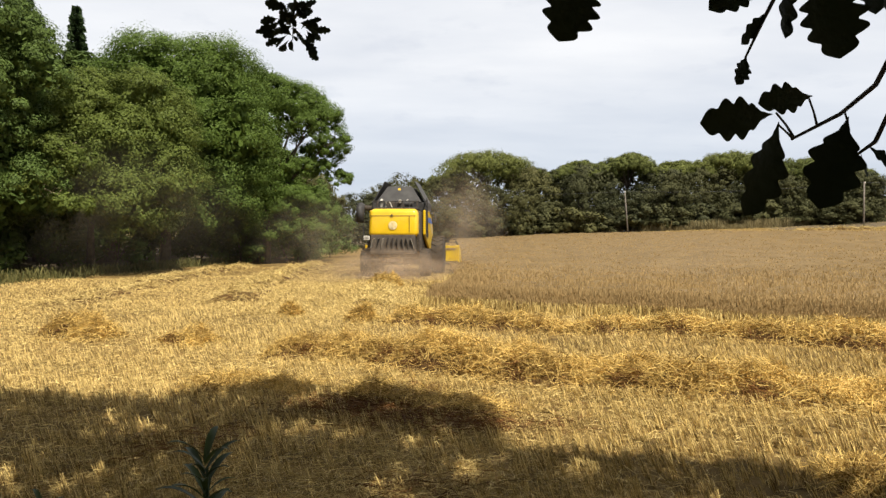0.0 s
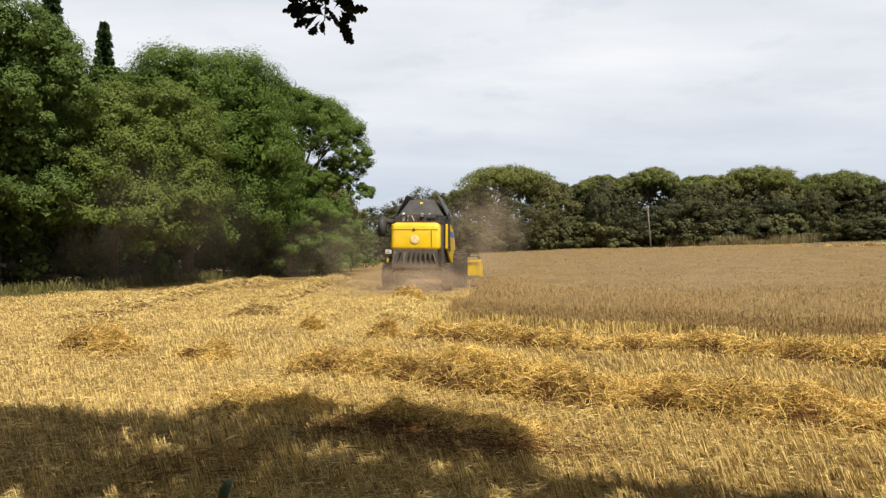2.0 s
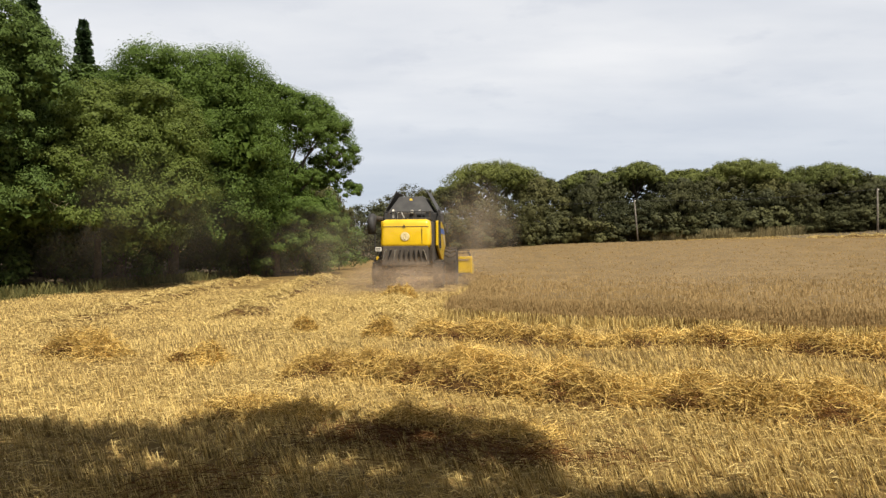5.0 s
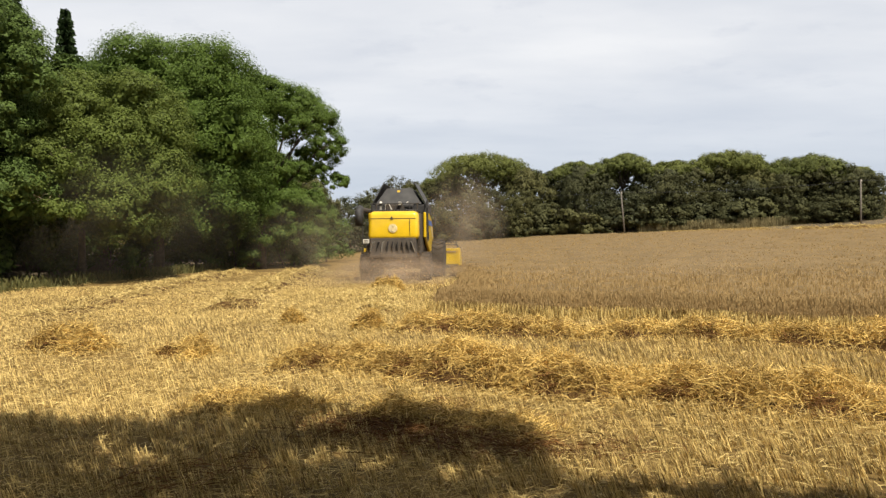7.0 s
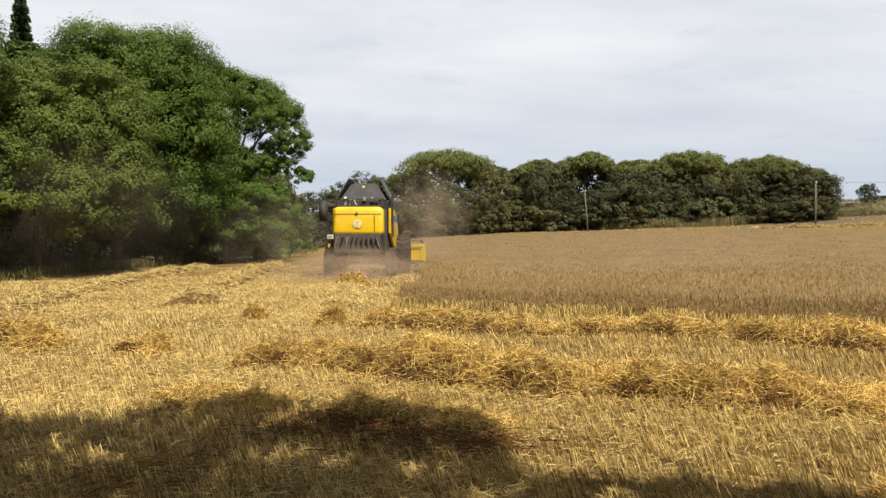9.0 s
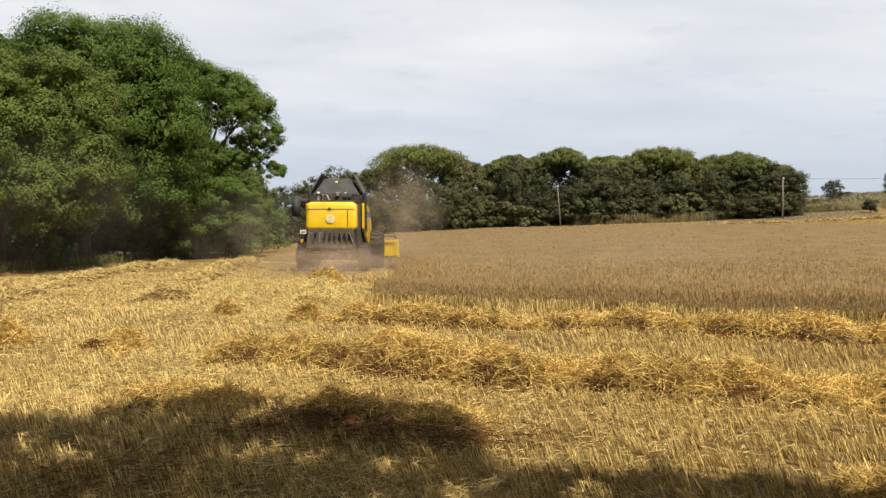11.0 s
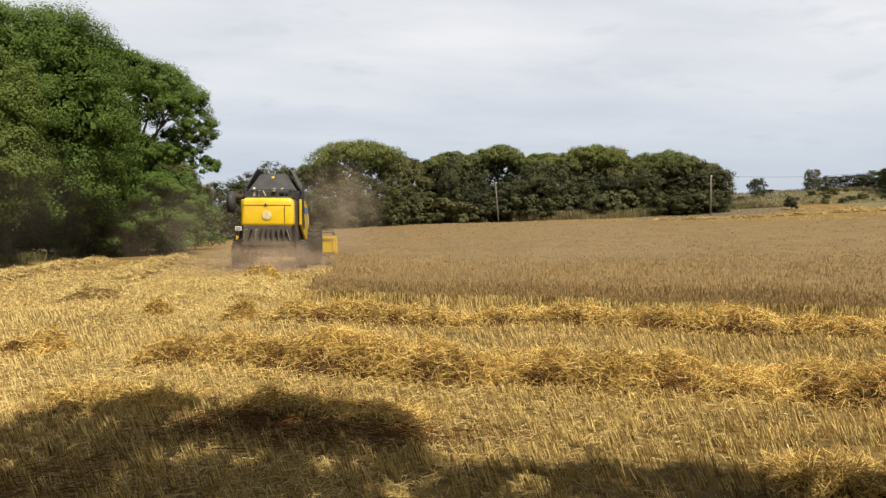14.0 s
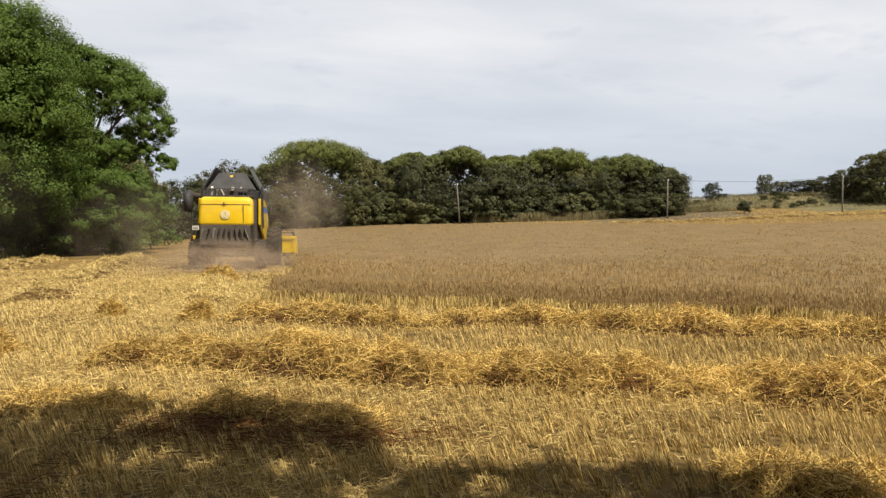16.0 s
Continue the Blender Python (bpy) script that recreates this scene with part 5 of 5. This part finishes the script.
# ---------------------------------------------------------------- oak above the path
OAK = (3.4, -4.2)
shade = [(-8.4, 5.6, 1.1, 5.2), (-6.6, 5.9, 0.85, 5.6), (-5.2, 6.05, 0.76, 5.3), (-4.1, 6.0, 0.74, 5.0), (-3.1, 5.8, 0.68, 5.4), (-2.0, 6.35, 0.62, 5.4), (-1.30, 6.40, 0.64, 5.2), (-0.55, 6.05, 0.62, 5.0),
         (0.0, 5.80, 0.66, 5.3), (0.15, 4.9, 0.66, 4.8), (0.70, 4.30, 0.62, 4.8), (-0.95, 5.20, 0.66, 5.6), (-1.9, 5.45, 0.70, 5.2), (1.25, 4.10, 0.58, 4.6), (1.9, 4.0, 0.58, 4.8), (2.5, 3.85, 0.52, 5.0), (3.1, 3.4, 0.50, 5.0),
         (-0.5, 4.1, 0.66, 5.8), (0.8, 3.0, 0.95, 6.0), (-1.9, 3.9, 0.70, 5.8), (-2.5, 4.7, 0.66, 5.3), (-3.5, 4.6, 0.78, 5.5), (-2.4, 5.2, 0.6, 5.3), (-1.6, 4.6, 0.6, 5.5), (-1.3, 5.0, 0.6, 5.3), (-0.7, 4.7, 0.55, 5.2), (-4.6, 4.4, 0.66, 5.8), (-5.8, 3.9, 1.1, 6.2), (2.8, 2.5, 0.95, 6.2), (-0.8, 2.6, 1.1, 6.4),
         (-2.2, 1.0, 1.8, 6.6), (1.2, 0.4, 1.8, 6.8), (3.2, 1.2, 1.4, 6.2), (0.3, -1.0, 1.8, 7.2), (-5, 0, 1.8, 6.6),
         # unseen boughs overhead and behind, added to keep skylight off the near ground
         (-3.5, -2.0, 2.4, 7.6), (3.6, -1.8, 2.4, 7.4), (-7.5, -0.5, 2.4, 7.0), (6.5, -1.0, 2.4, 7.2), (0.5, -4.0, 2.6, 8.4)]
sl = []
for sxx, syy, r, h in shade:                       # where each bough's shade falls, its size and its height
    sl.append((sxx + 0.33 * h - OAK[0], syy - 0.60 * h - OAK[1], h, r, r, r * 0.62))
oak = thing("oak_tree", OAK[0], OAK[1], float(land(*OAK)), "spreading oak whose boughs overhang the field edge", "oak tree")
r_ = random.Random(5)
bm = bmesh.new()
tube([(0, 0, -0.3), (-0.1, 0.1, 1.6), (-0.2, 0.3, 3.4)], [0.42, 0.33, 0.28], 12, bm)
for lx_, ly_, lz_, a_, b_, c_ in sl:
    end = Vector((lx_, ly_, lz_))
    st = Vector((-0.2, 0.3, 3.3))
    mid = st.lerp(end, 0.5) + Vector((r_.uniform(-0.3, 0.3), r_.uniform(-0.3, 0.3), 0.7))
    tube([st, mid, end], [0.13, 0.08, 0.02], 7, bm)
part("trunk", bm_mesh("oak_trunk", bm, M_BARK, True), oak, "dark fissured bark")
part("crown", leaves(sl, 110000, 0.15, 91, M_OAKCROWN, clump=0.30, per=30, up=0.5, inner=0.03), oak)


def oak_leaf(length, width, lobes, wave, curl):
    """A lobed oak leaf from its stalk along +y, folded a little at the midrib."""
    rows, verts, faces = 48, [], []
    for i in range(rows + 1):
        t = i / rows
        env = (math.sin(math.pi * (0.03 + 0.97 * t) ** 1.25) ** 0.7 if 0 < t < 1 else 0.02) * min(1.0, 0.12 + 2.4 * t)
        tooth = (0.5 - 0.5 * math.cos(2 * math.pi * lobes * t ** 0.9)) ** 0.6
        w = width / 2 * env * (1 - wave + wave * tooth) + 0.0004
        z = curl * length * math.sin(math.pi * t)
        fwd = 0.02 * length * tooth
        verts += [(-w, t * length + fwd, z + w * 0.25), (0, t * length, z), (w, t * length + fwd, z + w * 0.25)]
        if i:
            a = 3 * (i - 1)
            faces += [(a, a + 1, a + 4, a + 3), (a + 1, a + 2, a + 5, a + 4)]
    return mesh_from("oak_leaf", verts, faces, M_OAK, True)


def put_leaf(parent, me, base, tip, facing, length):
    d = (Vector(tip) - Vector(base))
    yv = d.normalized()
    zv = (Vector(facing) - yv * Vector(facing).dot(yv)).normalized()
    xv = yv.cross(zv)
    k = d.length / length
    m = Matrix((xv, yv, zv)).transposed().to_4x4()
    m.translation = Vector(base)
    leaf = part("leaf", me, parent, at=m @ Matrix.Diagonal((k, k, k, 1)))
    return leaf


# low twig with large leaves close to the path
HANG = Vector((0.354, -0.353, 1.645))
TO_OAK = HANG - Vector((OAK[0], OAK[1], float(land(*OAK))))


def at_hang(u, v, w=0.0):
    return TO_OAK + Vector((u * 0.01, w * 0.01, v * 0.01))


bm = bmesh.new()
tube([at_hang(29.4, 9.6), at_hang(33.6, 11.8), at_hang(36.6, 14.3), at_hang(38.4, 18.7, -1), at_hang(41, 27, -4), at_hang(58, 60, -20), at_hang(120, 150, -90), Vector((-0.2, 0.3, 3.4))],
     [0.0012, 0.0018, 0.0022, 0.0026, 0.004, 0.008, 0.03, 0.08], 8, bm)
tube([at_hang(35.2, 8.4), at_hang(36.6, 9.4), at_hang(38.4, 13.3), at_hang(42, 22, -2), at_hang(44, 32, -6)], [0.0012, 0.002, 0.002, 0.003, 0.004], 7, bm)
tube([at_hang(25.4, 16.6), at_hang(27, 20), at_hang(28.5, 23), at_hang(35, 34, -3), at_hang(45, 40, -9)], [0.001, 0.0016, 0.002, 0.003, 0.004], 7, bm)
tube([at_hang(16.0, 31.6, 26), at_hang(22, 36, 20), at_hang(45, 42, -6)], [0.0014, 0.003, 0.005], 7, bm)
for stalk in (((27.9, 11.8, -0.4), (28.9, 10.9, 0), (29.6, 9.8, 0)), ((31.0, 13.3, 0.3), (31.3, 12.0, 0), (31.6, 10.8, 0)), ((28.5, 11.0, 0.6), (29.0, 10.2, 0), (29.5, 9.7, 0)), ((34.3, 11.2, 0.2), (34.0, 11.9, 0), (33.6, 11.8, 0))):
    tube([at_hang(*q) for q in stalk], [0.0009, 0.0010, 0.0012], 6, bm)
twig = part("low_branch", bm_mesh("low_branch", bm, M_BARK, True), oak, "thin dark twig with large lobed leaves")
kinds = [oak_leaf(0.08, 0.038, 5, 0.38, 0.05), oak_leaf(0.08, 0.046, 5, 0.36, 0.03), oak_leaf(0.08, 0.031, 4, 0.46, -0.04), oak_leaf(0.08, 0.062, 6, 0.36, 0.04)]
LOW_LEAVES = [((31.4, 13.4), (26.4, 12.6), 1, 0.3, (0.1, -1, 0.2)), ((27.6, 11.7), (21.2, 10.8), 1, -0.4, (0, -1, -0.15)),
              ((28.6, 11.2), (25.4, 3.0), 0, 0.6, (0.3, -1, 0)), ((34.4, 11.6), (31.6, 3.6), 1, 0.2, (-0.2, -1, 0.1)),
              ((31.2, 24.0), (33.2, 16.4), 3, 0.0, (0, -1, 0.1))]
UPPER_LEAVES = [((29.8, 24.5), (29.0, 18.4), 2, 1, (0.5, -1, 0)), ((27.0, 22.8), (22.2, 20.7), 1, 0.5, (0, -1, 0.4)),
              ((27.2, 20.6), (24.8, 17.6), 2, 0, (0.6, -1, 0)), ((25.6, 16.9), (24.5, 14.2), 1, 0.2, (0.3, -1, 0)),
              ((37.0, 24), (38.6, 17.4), 1, 0.0, (0.4, -1, 0)), ((36.2, 9.2), (39.0, 6.8), 2, 0.5, (0.2, -1, 0.2)),
              ((35.6, 8.7), (35.9, 6.3), 2, 0.5, (0.8, -1, 0)), ((34.5, 26.5), (36.8, 20.5), 3, 1.0, (0.3, -1, 0.2))]
for base, tip, k, w, f in LOW_LEAVES + UPPER_LEAVES:
    put_leaf(twig, kinds[k], at_hang(base[0], base[1], w), at_hang(tip[0], tip[1], w - 0.6), f, 0.08)
put_leaf(twig, kinds[3], at_hang(16.4, 34.2, 26), at_hang(13.2, 25.4, 26), (0.1, -1, 0.1), 0.08)
put_leaf(twig, kinds[1], at_hang(10.5, 33.4, 26), at_hang(8.6, 30.8, 26), (0.1, -1, 0.1), 0.08)

# leaf tuft that hangs further out
TUFT = Vector((-0.134, 1.23, 2.318)) - Vector((OAK[0], OAK[1], float(land(*OAK))))
bm = bmesh.new()
tube([TUFT + Vector((0, 0, -0.04)), TUFT + Vector((0.01, -0.02, 0.10)), TUFT + Vector((0.12, -0.3, 0.8)), TUFT + Vector((0.6, -0.8, 2.6)), Vector((sl[5][0], sl[5][1], sl[5][2]))], [0.0015, 0.0025, 0.007, 0.016, 0.03], 8, bm)
tuft = part("hanging_sprig", bm_mesh("hanging_sprig", bm, M_BARK, True), oak, "dark drooping sprig of oak leaves")
for i in range(76):
    a, el = r_.uniform(0, 6.28), r_.uniform(-1.15, 0.9)
    d = Vector((math.cos(a) * math.cos(el), math.sin(a) * math.cos(el), math.sin(el)))
    base = TUFT + Vector((0, 0, r_.uniform(-0.03, 0.08))) + d * r_.uniform(0.0, 0.066)
    put_leaf(tuft, kinds[i % 2], base, base + d * r_.uniform(0.036, 0.060), Vector((r_.uniform(-1, 1), -1, r_.uniform(-1, 1))), 0.08)

# ---------------------------------------------------------------- weeds in the near stubble
def weed(x, y, height, n, seed):
    r = random.Random(seed)
    ob = thing("weed", x, y, float(land(x, y)), "tall dark green weed with narrow leaves in the stubble", "weed", "weeds at the field edge")
    part("stem", bm_mesh("weed_stem", tube([(0, 0, -0.05), (0.015, 0.01, height * 0.5), (0.005, 0, height * 0.97)], [0.008, 0.006, 0.003], 7), M_WEED, True), ob, "green stem")
    verts, faces = [], []
    for i in range(n):
        f = (i / n) ** 0.8
        z = height * (0.25 + 0.74 * f)
        a = i * 2.4 + r.uniform(-0.3, 0.3)
        ln = (0.145 - 0.075 * f) * r.uniform(0.7, 1.25)
        rise = 0.5 + 0.9 * f
        out = Vector((math.cos(a), math.sin(a), 0))
        side = Vector((-math.sin(a), math.cos(a), 0))
        b = len(verts)
        for k in range(7):
            t = k / 6
            p = Vector((0, 0, z)) + out * ln * t + Vector((0, 0, ln * (rise * t - 0.75 * t * t)))
            w = ln * 0.10 * math.sin(math.pi * min(0.98, 0.08 + 0.92 * t)) ** 0.8 + 0.0006
            verts += [p - side * w + Vector((0, 0, w * 0.4)), p, p + side * w + Vector((0, 0, w * 0.4))]
            if k:
                c = b + 3 * (k - 1)
                faces += [(c, c + 1, c + 4, c + 3), (c + 1, c + 2, c + 5, c + 4)]
    part("foliage", mesh_from("weed_foliage", verts, faces, M_WEED, True), ob)
    return ob


weed(-0.17, 0.55, 1.205, 110, 1)
weed(-0.56, 0.62, 1.07, 70, 2)
weed(-0.66, 0.34, 1.00, 60, 3)
